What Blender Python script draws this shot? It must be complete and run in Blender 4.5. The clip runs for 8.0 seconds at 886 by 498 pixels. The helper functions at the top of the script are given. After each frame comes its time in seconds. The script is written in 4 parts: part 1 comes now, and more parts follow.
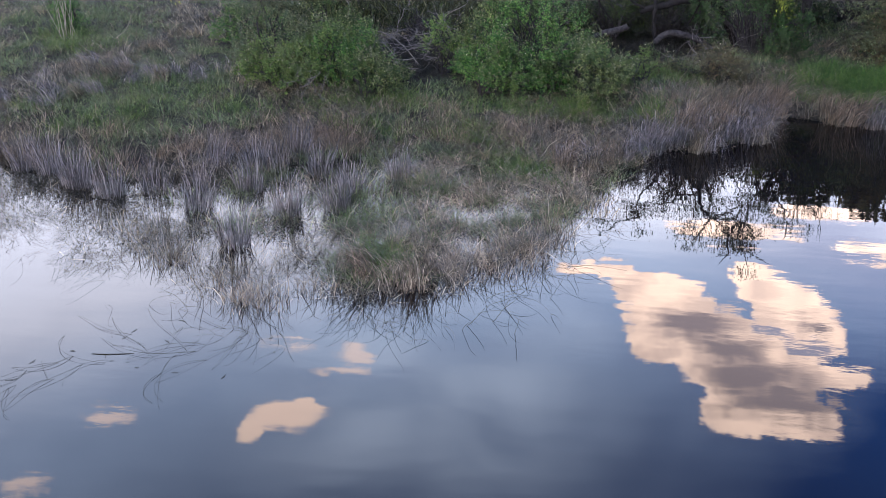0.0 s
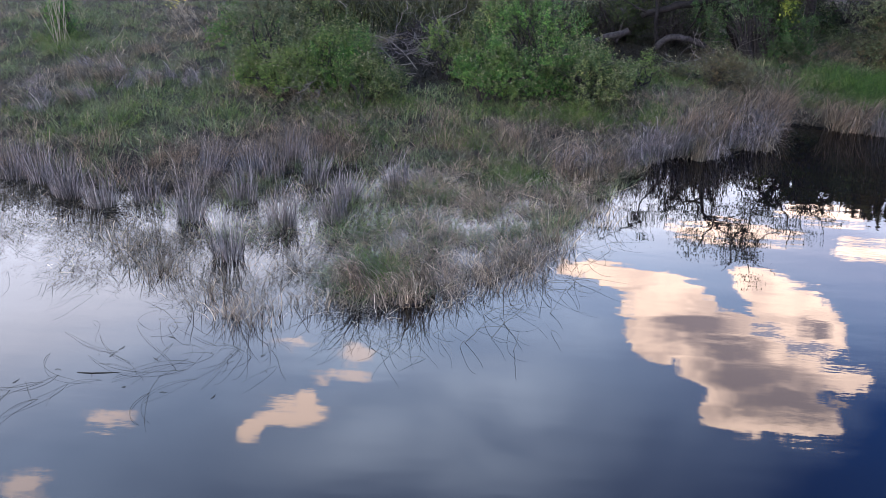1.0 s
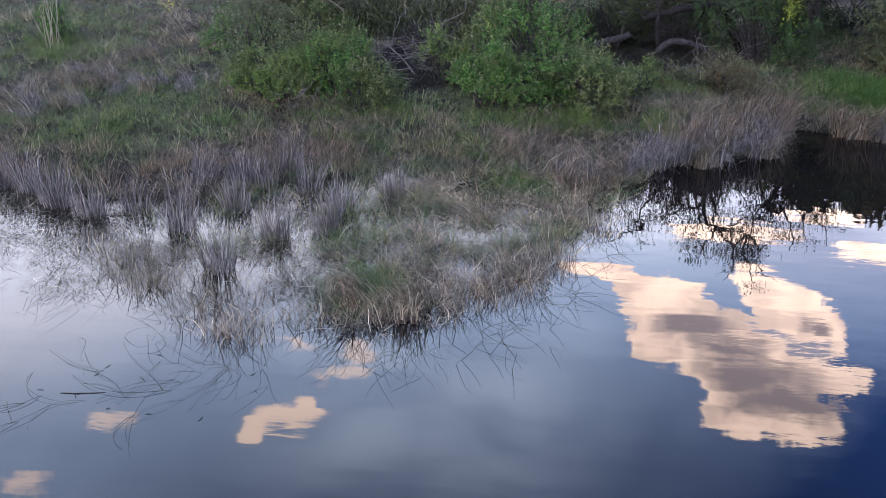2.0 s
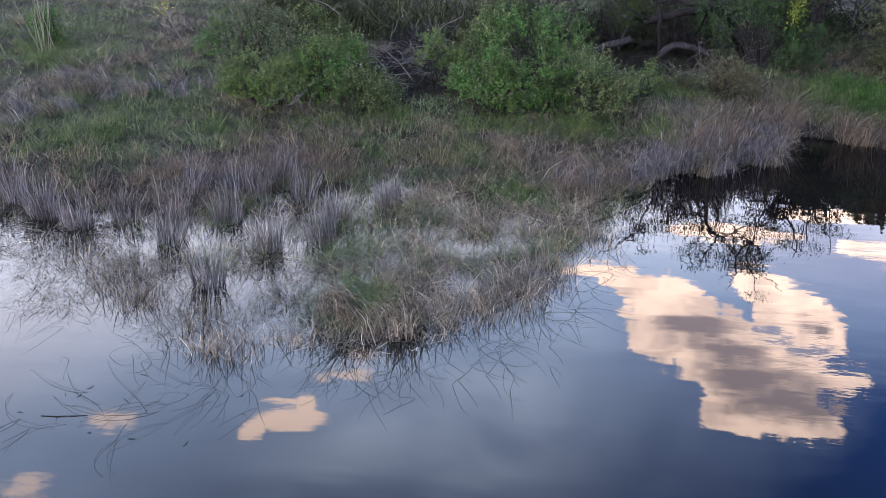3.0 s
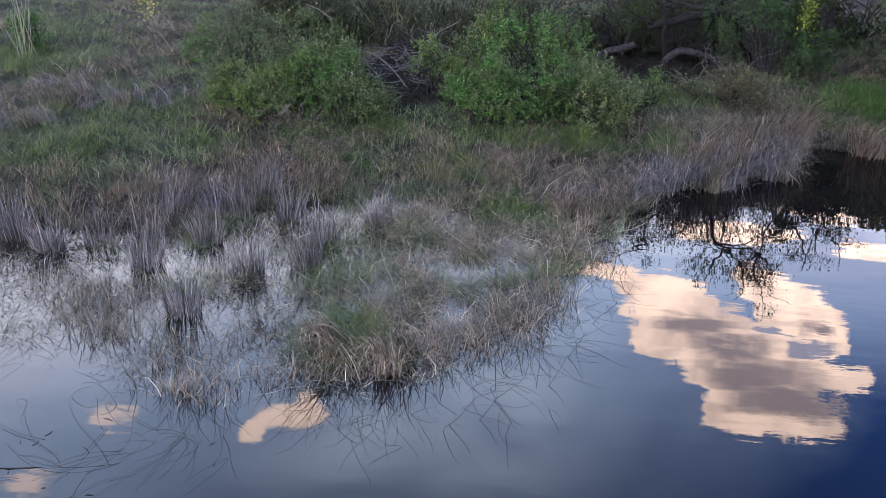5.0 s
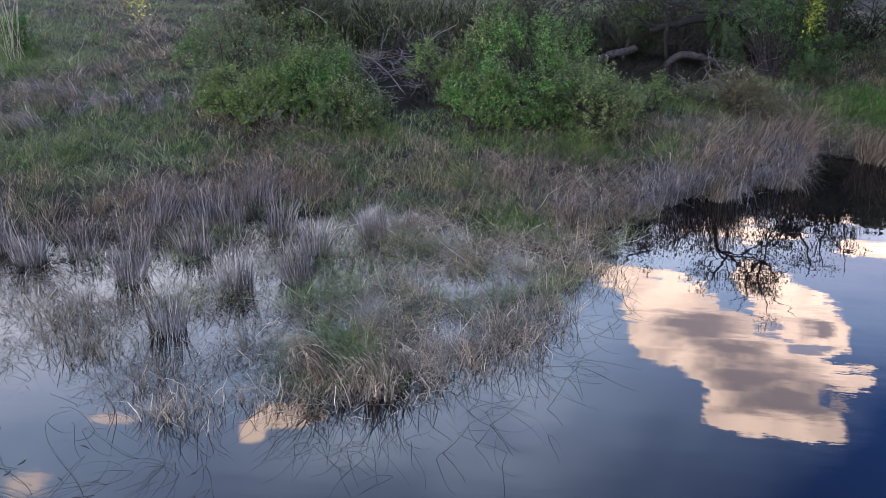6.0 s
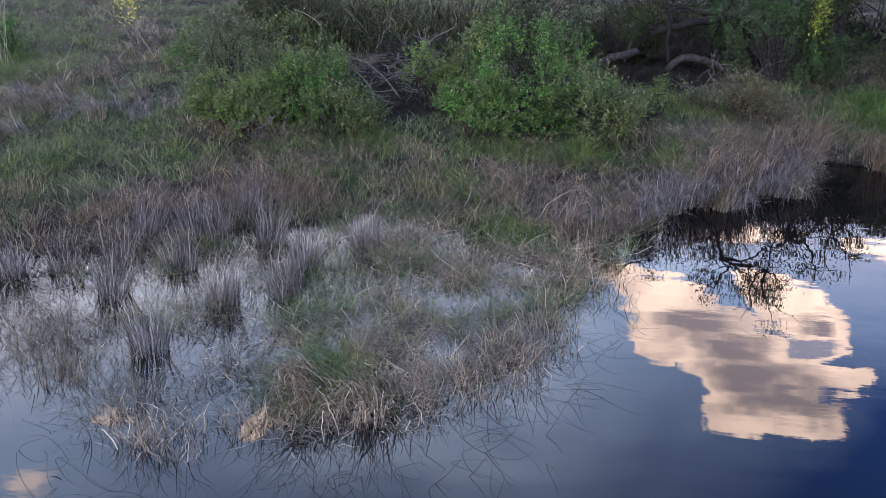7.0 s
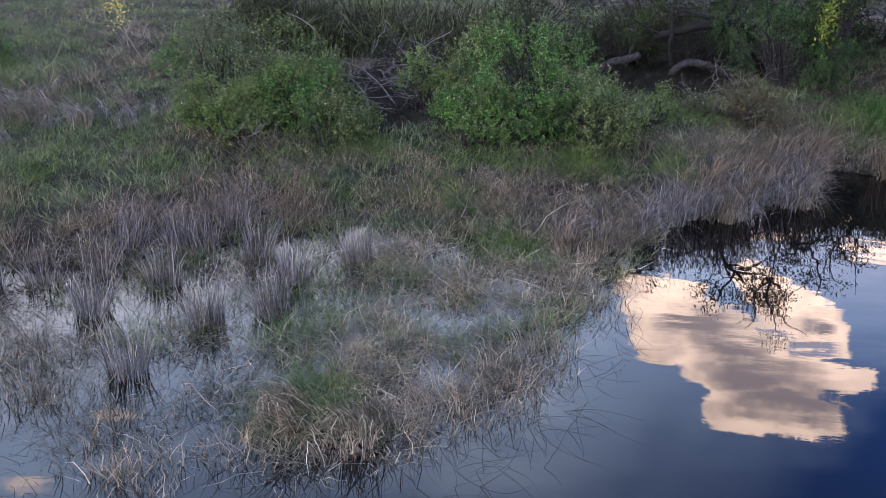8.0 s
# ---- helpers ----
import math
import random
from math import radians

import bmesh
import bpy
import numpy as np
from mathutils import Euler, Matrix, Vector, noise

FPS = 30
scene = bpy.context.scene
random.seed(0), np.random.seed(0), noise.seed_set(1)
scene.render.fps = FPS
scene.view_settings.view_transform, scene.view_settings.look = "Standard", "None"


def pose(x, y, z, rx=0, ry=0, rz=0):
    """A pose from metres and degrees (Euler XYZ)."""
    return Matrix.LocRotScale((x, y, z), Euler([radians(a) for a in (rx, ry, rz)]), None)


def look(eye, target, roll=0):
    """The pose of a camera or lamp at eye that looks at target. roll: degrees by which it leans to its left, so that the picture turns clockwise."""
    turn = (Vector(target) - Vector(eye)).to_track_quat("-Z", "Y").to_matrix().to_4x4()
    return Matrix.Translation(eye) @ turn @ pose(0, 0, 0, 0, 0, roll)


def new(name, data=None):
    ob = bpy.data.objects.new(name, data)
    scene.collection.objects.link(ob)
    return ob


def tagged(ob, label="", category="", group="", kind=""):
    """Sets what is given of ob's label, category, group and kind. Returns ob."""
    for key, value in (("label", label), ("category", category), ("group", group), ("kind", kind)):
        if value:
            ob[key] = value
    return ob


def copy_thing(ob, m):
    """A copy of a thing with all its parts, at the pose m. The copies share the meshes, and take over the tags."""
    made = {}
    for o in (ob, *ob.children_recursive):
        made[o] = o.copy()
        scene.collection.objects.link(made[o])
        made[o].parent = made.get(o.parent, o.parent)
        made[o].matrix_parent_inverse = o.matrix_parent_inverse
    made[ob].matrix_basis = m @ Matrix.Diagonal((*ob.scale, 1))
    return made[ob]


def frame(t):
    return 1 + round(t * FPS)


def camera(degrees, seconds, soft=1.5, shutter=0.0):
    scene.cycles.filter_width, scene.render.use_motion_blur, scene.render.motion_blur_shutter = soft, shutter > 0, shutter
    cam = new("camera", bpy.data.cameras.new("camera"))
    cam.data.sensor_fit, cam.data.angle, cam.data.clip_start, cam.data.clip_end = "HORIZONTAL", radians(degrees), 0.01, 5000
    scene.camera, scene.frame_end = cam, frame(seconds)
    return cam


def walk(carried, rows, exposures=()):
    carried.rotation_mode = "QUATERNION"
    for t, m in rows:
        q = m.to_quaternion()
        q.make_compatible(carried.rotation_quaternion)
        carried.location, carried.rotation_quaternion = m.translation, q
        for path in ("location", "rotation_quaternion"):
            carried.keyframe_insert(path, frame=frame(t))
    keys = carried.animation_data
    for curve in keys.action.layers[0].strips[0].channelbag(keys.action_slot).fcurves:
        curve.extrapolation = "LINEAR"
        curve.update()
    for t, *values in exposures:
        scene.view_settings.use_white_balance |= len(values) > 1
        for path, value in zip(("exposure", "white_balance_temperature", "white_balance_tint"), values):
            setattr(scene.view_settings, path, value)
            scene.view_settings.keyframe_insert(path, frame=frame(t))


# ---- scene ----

cam = camera(51.5, 8.0, soft=0.5)
# seconds, eye x y z, heading to the left, pitch
ROWS = [
    (0.0, 0.282, -0.413, 5.078, 4.75, -24.36),
    (0.5, 0.285, -0.252, 5.090, 4.77, -24.36),
    (1.0, 0.289, -0.086, 5.100, 4.78, -24.33),
    (1.5, 0.293, 0.087, 5.108, 4.79, -24.32),
    (3.0, 0.310, 0.645, 5.120, 4.81, -24.27),
    (3.5, 0.316, 0.844, 5.121, 4.83, -24.30),
    (4.0, 0.324, 1.049, 5.119, 4.84, -24.32),
    (4.5, 0.331, 1.260, 5.116, 4.87, -24.35),
    (6.0, 0.358, 1.931, 5.096, 4.92, -24.38),
    (6.5, 0.368, 2.167, 5.086, 4.94, -24.41),
    (7.0, 0.379, 2.410, 5.074, 4.94, -24.42),
    (7.5, 0.390, 2.658, 5.061, 4.95, -24.44),
    (8.0, 0.402, 2.912, 5.046, 4.96, -24.37),
]
ROLL = 1.57
walk(cam, [(t, pose(x, y, z, 90 + p, 0, h) @ pose(0, 0, 0, 0, 0, ROLL)) for t, x, y, z, h, p in ROWS],
     exposures=[(0.0, 0.0), (8.0, 0.0)])

# ---------------------------------------------------------------- sky and sun
SUN_AZ, SUN_EL = radians(232), radians(26)   # clockwise from +y: low, behind and to the left


class Nodes:
    """Short hand for building a node tree."""

    def __init__(self, tree):
        self.tree = tree

    def add(self, kind, **values):
        n = self.tree.nodes.new(kind)
        for k, v in values.items():
            setattr(n, k, v)
        return n

    def link(self, a, b):
        self.tree.links.new(a, b)

    def put(self, value, socket):
        if isinstance(value, bpy.types.NodeSocket):
            self.link(value, socket)
        else:
            socket.default_value = value

    def math(self, op, a, b=0.0, c=0.0, clamp=False):
        n = self.add("ShaderNodeMath", operation=op, use_clamp=clamp)
        for v, s in zip((a, b, c), n.inputs):
            self.put(v, s)
        return n.outputs[0]

    def vec(self, op, a, b=None):
        n = self.add("ShaderNodeVectorMath", operation=op)
        self.put(a, n.inputs[0])
        if b is not None:
            self.put(b, n.inputs[1])
        return n

    def mix(self, fac, a, b, blend="MIX"):
        n = self.add("ShaderNodeMix", data_type="RGBA", blend_type=blend)
        self.put(fac, n.inputs[0])
        for v, s in ((a, n.inputs[6]), (b, n.inputs[7])):
            self.put((*v, 1) if isinstance(v, tuple) and len(v) == 3 else v, s)
        return n.outputs[2]

    def grey(self, x):
        n = self.add("ShaderNodeCombineXYZ")
        for s in n.inputs:
            self.link(x, s)
        return n.outputs[0]

    def step(self, x, lo, hi):
        n = self.add("ShaderNodeMapRange", interpolation_type="SMOOTHSTEP")
        for v, s in zip((x, lo, hi), n.inputs):
            self.put(v, s)
        return n.outputs[0]

    def noise(self, vector, scale, detail=3.0, rough=0.5, distortion=0.0):
        n = self.add("ShaderNodeTexNoise")
        if vector is not None:
            self.link(vector, n.inputs["Vector"])
        for k, v in (("Scale", scale), ("Detail", detail), ("Roughness", rough), ("Distortion", distortion)):
            n.inputs[k].default_value = v
        return n.outputs["Fac"]

    def ramp(self, fac, stops):
        n = self.add("ShaderNodeValToRGB")
        e = n.color_ramp.elements
        while len(e) < len(stops):
            e.new(0.5)
        for el, (p, c) in zip(e, stops):
            el.position, el.color = p, (*c, 1)
        self.put(fac, n.inputs[0])
        return n.outputs[0]


def build_sky():
    world = bpy.data.worlds.new("evening_sky")
    scene.world = world
    world.use_nodes = True
    world.node_tree.nodes.clear()
    k = Nodes(world.node_tree)
    out, bg = k.add("ShaderNodeOutputWorld"), k.add("ShaderNodeBackground")
    sky = k.add("ShaderNodeTexSky", sky_type="NISHITA", sun_disc=False, sun_elevation=SUN_EL, sun_rotation=SUN_AZ,
                altitude=10.0, air_density=1.0, dust_density=1.5, ozone_density=2.0)
    d = k.add("ShaderNodeTexCoord").outputs["Generated"]
    xyz = k.add("ShaderNodeSeparateXYZ")
    k.link(d, xyz.inputs[0])
    up = k.math("MAXIMUM", xyz.outputs[2], 0.06)
    flat = k.add("ShaderNodeCombineXYZ")             # the cloud deck, seen from below: (x/z, y/z)
    k.link(k.math("DIVIDE", xyz.outputs[0], up), flat.inputs[0])
    k.link(k.math("DIVIDE", xyz.outputs[1], up), flat.inputs[1])
    uv = flat.outputs[0]

    def puffs(shapes, vector):
        best = None
        for u, v, ru, rv in shapes:
            s = k.vec("SUBTRACT", vector, (u, v, 0))
            s = k.vec("DIVIDE", s.outputs[0], (ru, rv, 1))
            f = k.math("SUBTRACT", 1.0, k.vec("LENGTH", s.outputs[0]).outputs["Value"])
            best = f if best is None else k.math("SMOOTH_MAX", best, f, 0.12)
        return best

    wob = k.add("ShaderNodeTexNoise")
    k.link(uv, wob.inputs["Vector"])
    wob.inputs["Scale"].default_value, wob.inputs["Detail"].default_value = 9.0, 6.0
    wob.inputs["Roughness"].default_value = 0.66
    push = k.vec("MULTIPLY", k.vec("SUBTRACT", wob.outputs["Color"], (0.5, 0.5, 0.5)).outputs[0], (0.16, 0.16, 0))
    moved = k.vec("ADD", uv, push.outputs[0]).outputs[0]
    less = k.vec("MULTIPLY", push.outputs[0], (0.4, 0.4, 0)).outputs[0]
    nudged = k.vec("ADD", uv, less).outputs[0]
    heap = puffs([(0.385, 1.90, .13, .20), (0.36, 2.05, .11, .11), (0.50, 1.74, .17, .22), (0.46, 1.54, .10, .10), (0.55, 1.478, .03, .035), (0.36, 1.79, .10, .10),
                  (0.56, 1.55, .11, .11), (0.66, 1.95, .11, .22), (0.61, 2.12, .07, .13), (0.68, 1.67, .08, .06),
                  (0.23, 2.13, .12, .06), (0.62, 2.44, .20, .08), (0.97, 2.36, .11, .07), (0.90, 2.62, .16, .07)], moved)
    small = puffs([(-0.395, 1.408, .075, .046), (-0.405, 1.398, .074, .046), (-0.365, 1.42, .036, .036), (-0.452, 1.36, .026, .055), (-0.372, 1.455, .022, .04)], nudged)
    faint = puffs([(-0.46, 1.67, .07, .024), (-0.318, 1.655, .04, .06), (-0.335, 1.56, .07, .03), (-0.725, 1.35, .055, .04), (-0.78, 1.15, .045, .04), (-0.16, 2.62, .22, .13)], moved)
    core = puffs([(0.42, 1.88, .10, .06), (0.47, 1.785, .11, .08), (0.495, 1.665, .13, .09), (0.54, 1.585, .13, .08), (0.60, 1.57, .10, .07), (0.69, 1.90, .03, .05)], moved)
    thin = puffs([(-0.04, 1.50, .30, .34), (-0.28, 1.42, .26, .26), (0.05, 1.80, .22, .16), (-0.30, 1.62, .26, .18)], uv)
    fine = k.noise(uv, 12.0, 6.0, 0.6)
    body = k.math("ADD", heap, k.math("MULTIPLY", k.math("SUBTRACT", fine, 0.5), 0.5))
    body = k.step(body, 0.02, 0.14)
    hole = puffs([(0.635, 1.80, .07, .032), (0.59, 1.865, .045, .025)], moved)
    hole = k.step(k.math("ADD", hole, k.math("MULTIPLY", k.math("SUBTRACT", fine, 0.5), 0.9)), 0.0, 0.4)
    body = k.math("MULTIPLY", body, k.math("SUBTRACT", 1.0, k.math("MULTIPLY", hole, 0.8)))
    bits = k.step(k.math("ADD", small, k.math("MULTIPLY", k.math("SUBTRACT", fine, 0.5), 0.55)), 0.02, 0.4)
    puff = k.noise(uv, 6.5, 4.0, 0.55, 0.6)
    core = k.math("ADD", core, k.math("MULTIPLY", k.math("SUBTRACT", puff, 0.5), 0.9))
    wisp = k.step(k.math("ADD", faint, k.math("MULTIPLY", k.math("SUBTRACT", fine, 0.5), 1.0)), 0.0, 0.6)
    shade = k.step(k.math("ADD", core, k.math("MULTIPLY", k.math("SUBTRACT", fine, 0.5), 0.6)), -0.34, 0.66)
    lit = k.mix(shade, k.mix(k.step(puff, 0.4, 0.65), CLOUD_LIT, CLOUD_ROSE), CLOUD_GREY)
    lit = k.mix(k.math("MULTIPLY", k.step(fine, 0.45, 0.7), 0.25), lit, CLOUD_GREY)
    # thin high haze, and more of the same broken cloud all round
    veil = k.noise(uv, 1.1, 5.0, 0.55, 0.4)
    flat_len = k.vec("LENGTH", uv).outputs["Value"]
    side = k.add("ShaderNodeSeparateXYZ")
    k.link(uv, side.inputs[0])
    low = k.math("SUBTRACT", flat_len, k.math("ADD", k.math("MULTIPLY", k.math("MAXIMUM", side.outputs[0], 0.0), 0.6), k.math("MULTIPLY", k.math("MINIMUM", side.outputs[0], 0.0), 0.42)))   # thicker to the horizon and to the sunset
    low = k.math("SUBTRACT", low, k.math("MULTIPLY", k.math("MAXIMUM", k.math("SUBTRACT", side.outputs[0], 0.35), 0.0), 0.55))
    low = k.math("DIVIDE", k.math("SUBTRACT", low, 0.89), 1.5)
    low = k.math("MAXIMUM", low, k.math("MULTIPLY", k.step(flat_len, 2.1, 2.8), 0.65))
    haze = k.math("ADD", low, k.math("MULTIPLY", k.math("SUBTRACT", veil, 0.5), 0.9), clamp=True)
    far = k.step(k.noise(uv, 0.8, 6.0, 0.55), 0.56, 0.66)
    away = k.step(k.vec("LENGTH", k.vec("SUBTRACT", uv, (0.0, 1.7, 0)).outputs[0]).outputs["Value"], 1.6, 2.4)
    col = k.mix(haze, k.mix(1.0, sky.outputs[0], SKY_TINT, "MULTIPLY"), k.mix(k.math("MAXIMUM", k.step(flat_len, 1.95, 2.6), k.step(low, 0.55, 1.05)), HAZE, HAZE_LOW))
    film = k.math("MULTIPLY", k.step(thin, -0.2, 0.8), k.step(k.noise(uv, 3.0, 4.0, 0.5, 0.3), 0.2, 0.8))     # thin torn cloud high up
    col = k.mix(k.math("MULTIPLY", film, 0.75), col, FILM)
    col = k.mix(k.math("MULTIPLY", far, away), col, CLOUD_GREY)
    col = k.mix(k.math("MULTIPLY", bits, 0.85), col, CLOUD_LIT)
    col = k.mix(k.math("MULTIPLY", wisp, 0.55), col, CLOUD_LIT)
    col = k.mix(body, col, lit)
    k.link(col, bg.inputs[0])
    bg.inputs[1].default_value = SKY_STRENGTH
    k.link(bg.outputs[0], out.inputs[0])


SKY_STRENGTH = 0.10
SKY_TINT = (1.0, 2.6, 6.0)
HAZE = (56.5, 72.0, 101.5)
HAZE_LOW = (69.0, 71.0, 86.0)
FILM = (68.0, 80.0, 104.0)
CLOUD_LIT = (146.0, 108.0, 89.0)
CLOUD_ROSE = (96.0, 72.0, 63.0)
CLOUD_GREY = (34.0, 28.0, 31.0)
build_sky()
sun = new("sun", bpy.data.lights.new("sun", "SUN"))
sun.data.energy, sun.data.angle, sun.data.color = 0.75, radians(14), (1.0, 0.89, 0.74)
sun.matrix_world = look((0, 0, 0), (-math.sin(SUN_AZ) * math.cos(SUN_EL), -math.cos(SUN_AZ) * math.cos(SUN_EL), -math.sin(SUN_EL)))


# ---------------------------------------------------------------- materials
def material(name):
    m = bpy.data.materials.new(name)
    m.use_nodes = True
    m.node_tree.nodes.clear()
    k = Nodes(m.node_tree)
    return m, k, k.add("ShaderNodeOutputMaterial")


def place(k):
    return k.add("ShaderNodeNewGeometry").outputs["Position"]


DEEP_TINT, PALE_TINT = (0.60, 0.68, 0.72), (1.30, 1.19, 1.02)


def leaf_material(name, stops, patch=None, patch_scale=1.2, glow=0.16, rough=0.6, patch_amount=0.6, spray_scale=2.6, spray_amount=0.6, lift=1.0):
    """Thin leaf or blade: a colour for each by chance, drifting in patches over the ground; some light comes through."""
    stops = [(at, (c[0], c[1], c[2] * 0.92)) for at, c in stops]
    m, k, out = material(name)
    rnd = k.add("ShaderNodeNewGeometry").outputs["Random Per Island"]
    col = k.ramp(rnd, stops)
    if patch:
        n = k.step(k.noise(place(k), patch_scale, 3.0), 0.42, 0.62)
        col = k.mix(k.math("MULTIPLY", n, patch_amount), col, patch)
    spray = k.noise(place(k), spray_scale, 2.0, 0.6)       # from spray to spray: paler, yellower growth or deeper green
    tint = k.mix(k.step(spray, 0.34, 0.66), DEEP_TINT, PALE_TINT)
    col = k.mix(spray_amount, col, k.mix(1.0, col, tint, "MULTIPLY"))
    own = k.math("FRACT", k.math("MULTIPLY", rnd, 17.3))          # old dark ones beside fresh pale ones
    light = k.math("MULTIPLY", lift, k.math("ADD", 0.74, k.math("MULTIPLY", k.math("POWER", own, 1.5), 0.75)))
    col = k.mix(1.0, col, k.grey(light), "MULTIPLY")
    streak = k.noise(place(k), 35.0, 2.0)
    col = k.mix(k.math("MULTIPLY", streak, 0.35), col, (0.022, 0.024, 0.014))
    p = k.add("ShaderNodeBsdfPrincipled")
    k.link(col, p.inputs["Base Color"])
    p.inputs["Roughness"].default_value = rough
    p.inputs["Specular IOR Level"].default_value = 0.05
    tr = k.add("ShaderNodeBsdfTranslucent")
    k.link(col, tr.inputs[0])
    mx = k.add("ShaderNodeMixShader")
    mx.inputs[0].default_value = glow
    k.link(p.outputs[0], mx.inputs[1])
    k.link(tr.outputs[0], mx.inputs[2])
    k.link(mx.outputs[0], out.inputs[0])
    return m


def bark_material(name, dark, light, scale=14.0):
    m, k, out = material(name)
    pos = place(k)
    a = k.noise(pos, scale, 5.0, 0.65)
    b = k.noise(pos, scale * 5, 3.0)
    col = k.mix(k.step(a, 0.3, 0.7), dark, light)
    col = k.mix(k.math("MULTIPLY", b, 0.4), col, tuple(c * 0.5 for c in dark))
    p = k.add("ShaderNodeBsdfPrincipled")
    k.link(col, p.inputs["Base Color"])
    p.inputs["Roughness"].default_value = 0.85
    p.inputs["Specular IOR Level"].default_value = 0.12
    bump = k.add("ShaderNodeBump")
    bump.inputs["Strength"].default_value, bump.inputs["Distance"].default_value = 0.6, 0.01
    k.link(b, bump.inputs["Height"])
    k.link(bump.outputs[0], p.inputs["Normal"])
    k.link(p.outputs[0], out.inputs[0])
    return m


def soil_material():
    m, k, out = material("wet_peat")
    pos = place(k)
    a, b = k.noise(pos, 1.6, 5.0, 0.6), k.noise(pos, 28.0, 5.0, 0.7)
    col = k.mix(k.step(a, 0.35, 0.65), (0.011, 0.009, 0.008), (0.022, 0.019, 0.013))
    col = k.mix(k.step(b, 0.5, 0.75), col, (0.042, 0.034, 0.027))
    p = k.add("ShaderNodeBsdfPrincipled")
    k.link(col, p.inputs["Base Color"])
    p.inputs["Roughness"].default_value = 0.9
    p.inputs["Specular IOR Level"].default_value = 0.08
    bump = k.add("ShaderNodeBump")
    bump.inputs["Strength"].default_value, bump.inputs["Distance"].default_value = 0.9, 0.04
    k.link(b, bump.inputs["Height"])
    k.link(bump.outputs[0], p.inputs["Normal"])
    k.link(p.outputs[0], out.inputs[0])
    return m


def water_material():
    """Dark, peaty pond water: a clear surface over murk, with slow swell and patches of faint ruffling."""
    m, k, out = material("pond_water")
    pos = place(k)
    st = k.vec("MULTIPLY", pos, (0.55, 1.6, 1.0)).outputs[0]
    swell = k.noise(st, 1.1, 2.0, 0.4)
    rip = k.noise(st, 7.0, 3.0, 0.5)
    calm = k.step(k.noise(pos, 0.35, 2.0), 0.35, 0.7)
    h = k.math("ADD", k.math("MULTIPLY", swell, 1.0), k.math("MULTIPLY", k.math("MULTIPLY", rip, calm), 0.15))
    bump = k.add("ShaderNodeBump")
    bump.inputs["Strength"].default_value, bump.inputs["Distance"].default_value = 1.0, WAVE
    k.link(h, bump.inputs["Height"])
    p = k.add("ShaderNodeBsdfPrincipled")
    p.inputs["Base Color"].default_value = (0.0035, 0.003, 0.003, 1)
    p.inputs["Roughness"].default_value = 0.015
    p.inputs["IOR"].default_value = 1.333
    k.link(bump.outputs[0], p.inputs["Normal"])
    k.link(p.outputs[0], out.inputs[0])
    return m


WAVE = 0.0024
SOIL, WATER = soil_material(), water_material()
GREEN = leaf_material("green_grass", [(0.0, (0.018, 0.028, 0.013)), (0.4, (0.054, 0.078, 0.036)), (0.75, (0.104, 0.134, 0.066)), (1.0, (0.19, 0.19, 0.11))],
                      (0.080, 0.084, 0.046), 0.9, patch_amount=0.45, lift=1.22)
LUSH = leaf_material("lush_green_grass", [(0.0, (0.020, 0.040, 0.010)), (0.6, (0.058, 0.108, 0.024)), (1.0, (0.16, 0.195, 0.062))])
TAN = leaf_material("dry_grass", [(0.0, (0.024, 0.019, 0.014)), (0.45, (0.076, 0.061, 0.043)), (0.8, (0.17, 0.140, 0.102)), (1.0, (0.29, 0.24, 0.18))], (0.075, 0.066, 0.043), 1.4, patch_amount=0.35, lift=1.25)
PINK = leaf_material("brownish_pink_grass", [(0.0, (0.022, 0.016, 0.013)), (0.45, (0.092, 0.068, 0.056)), (0.8, (0.19, 0.145, 0.120)), (1.0, (0.31, 0.245, 0.20))], (0.075, 0.062, 0.040), 1.4, patch_amount=0.35, lift=1.2)
GREY = leaf_material("grey_rush", [(0.0, (0.010, 0.008, 0.008)), (0.4, (0.043, 0.038, 0.033)), (0.75, (0.123, 0.107, 0.092)), (1.0, (0.25, 0.215, 0.175))],
                     (0.106, 0.081, 0.057), 0.8, patch_amount=0.3, lift=1.42)
RUSH = leaf_material("mauve_rush", [(0.0, (0.011, 0.010, 0.011)), (0.4, (0.062, 0.056, 0.066)), (0.75, (0.149, 0.133, 0.152)), (1.0, (0.26, 0.23, 0.24))],
                     (0.10, 0.082, 0.075), 0.9, patch_amount=0.3, lift=1.3)
DARK_STEM = leaf_material("wet_stems", [(0.0, (0.008, 0.007, 0.005)), (0.6, (0.023, 0.020, 0.014)), (1.0, (0.079, 0.065, 0.046))])
BUSH_GREEN = leaf_material("bush_leaves", [(0.0, (0.006, 0.020, 0.006)), (0.5, (0.030, 0.090, 0.019)), (0.82, (0.080, 0.172, 0.038)), (1.0, (0.16, 0.20, 0.075))],
                           (0.060, 0.072, 0.022), 1.7, spray_scale=5.5, spray_amount=0.9, glow=0.08, patch_amount=0.55, lift=1.04)
BUSH_OLIVE = leaf_material("olive_leaves", [(0.0, (0.008, 0.014, 0.006)), (0.5, (0.043, 0.062, 0.022)), (0.82, (0.105, 0.124, 0.050)), (1.0, (0.18, 0.18, 0.095))],
                           (0.026, 0.056, 0.014), 1.5, spray_scale=5.5, spray_amount=0.9, glow=0.08, patch_amount=0.7, lift=1.25)
STRAP = leaf_material("strap_leaves", [(0.0, (0.010, 0.012, 0.005)), (0.5, (0.026, 0.031, 0.012)), (0.85, (0.058, 0.068, 0.026)), (1.0, (0.13, 0.128, 0.074))], (0.024, 0.022, 0.014), 1.2)
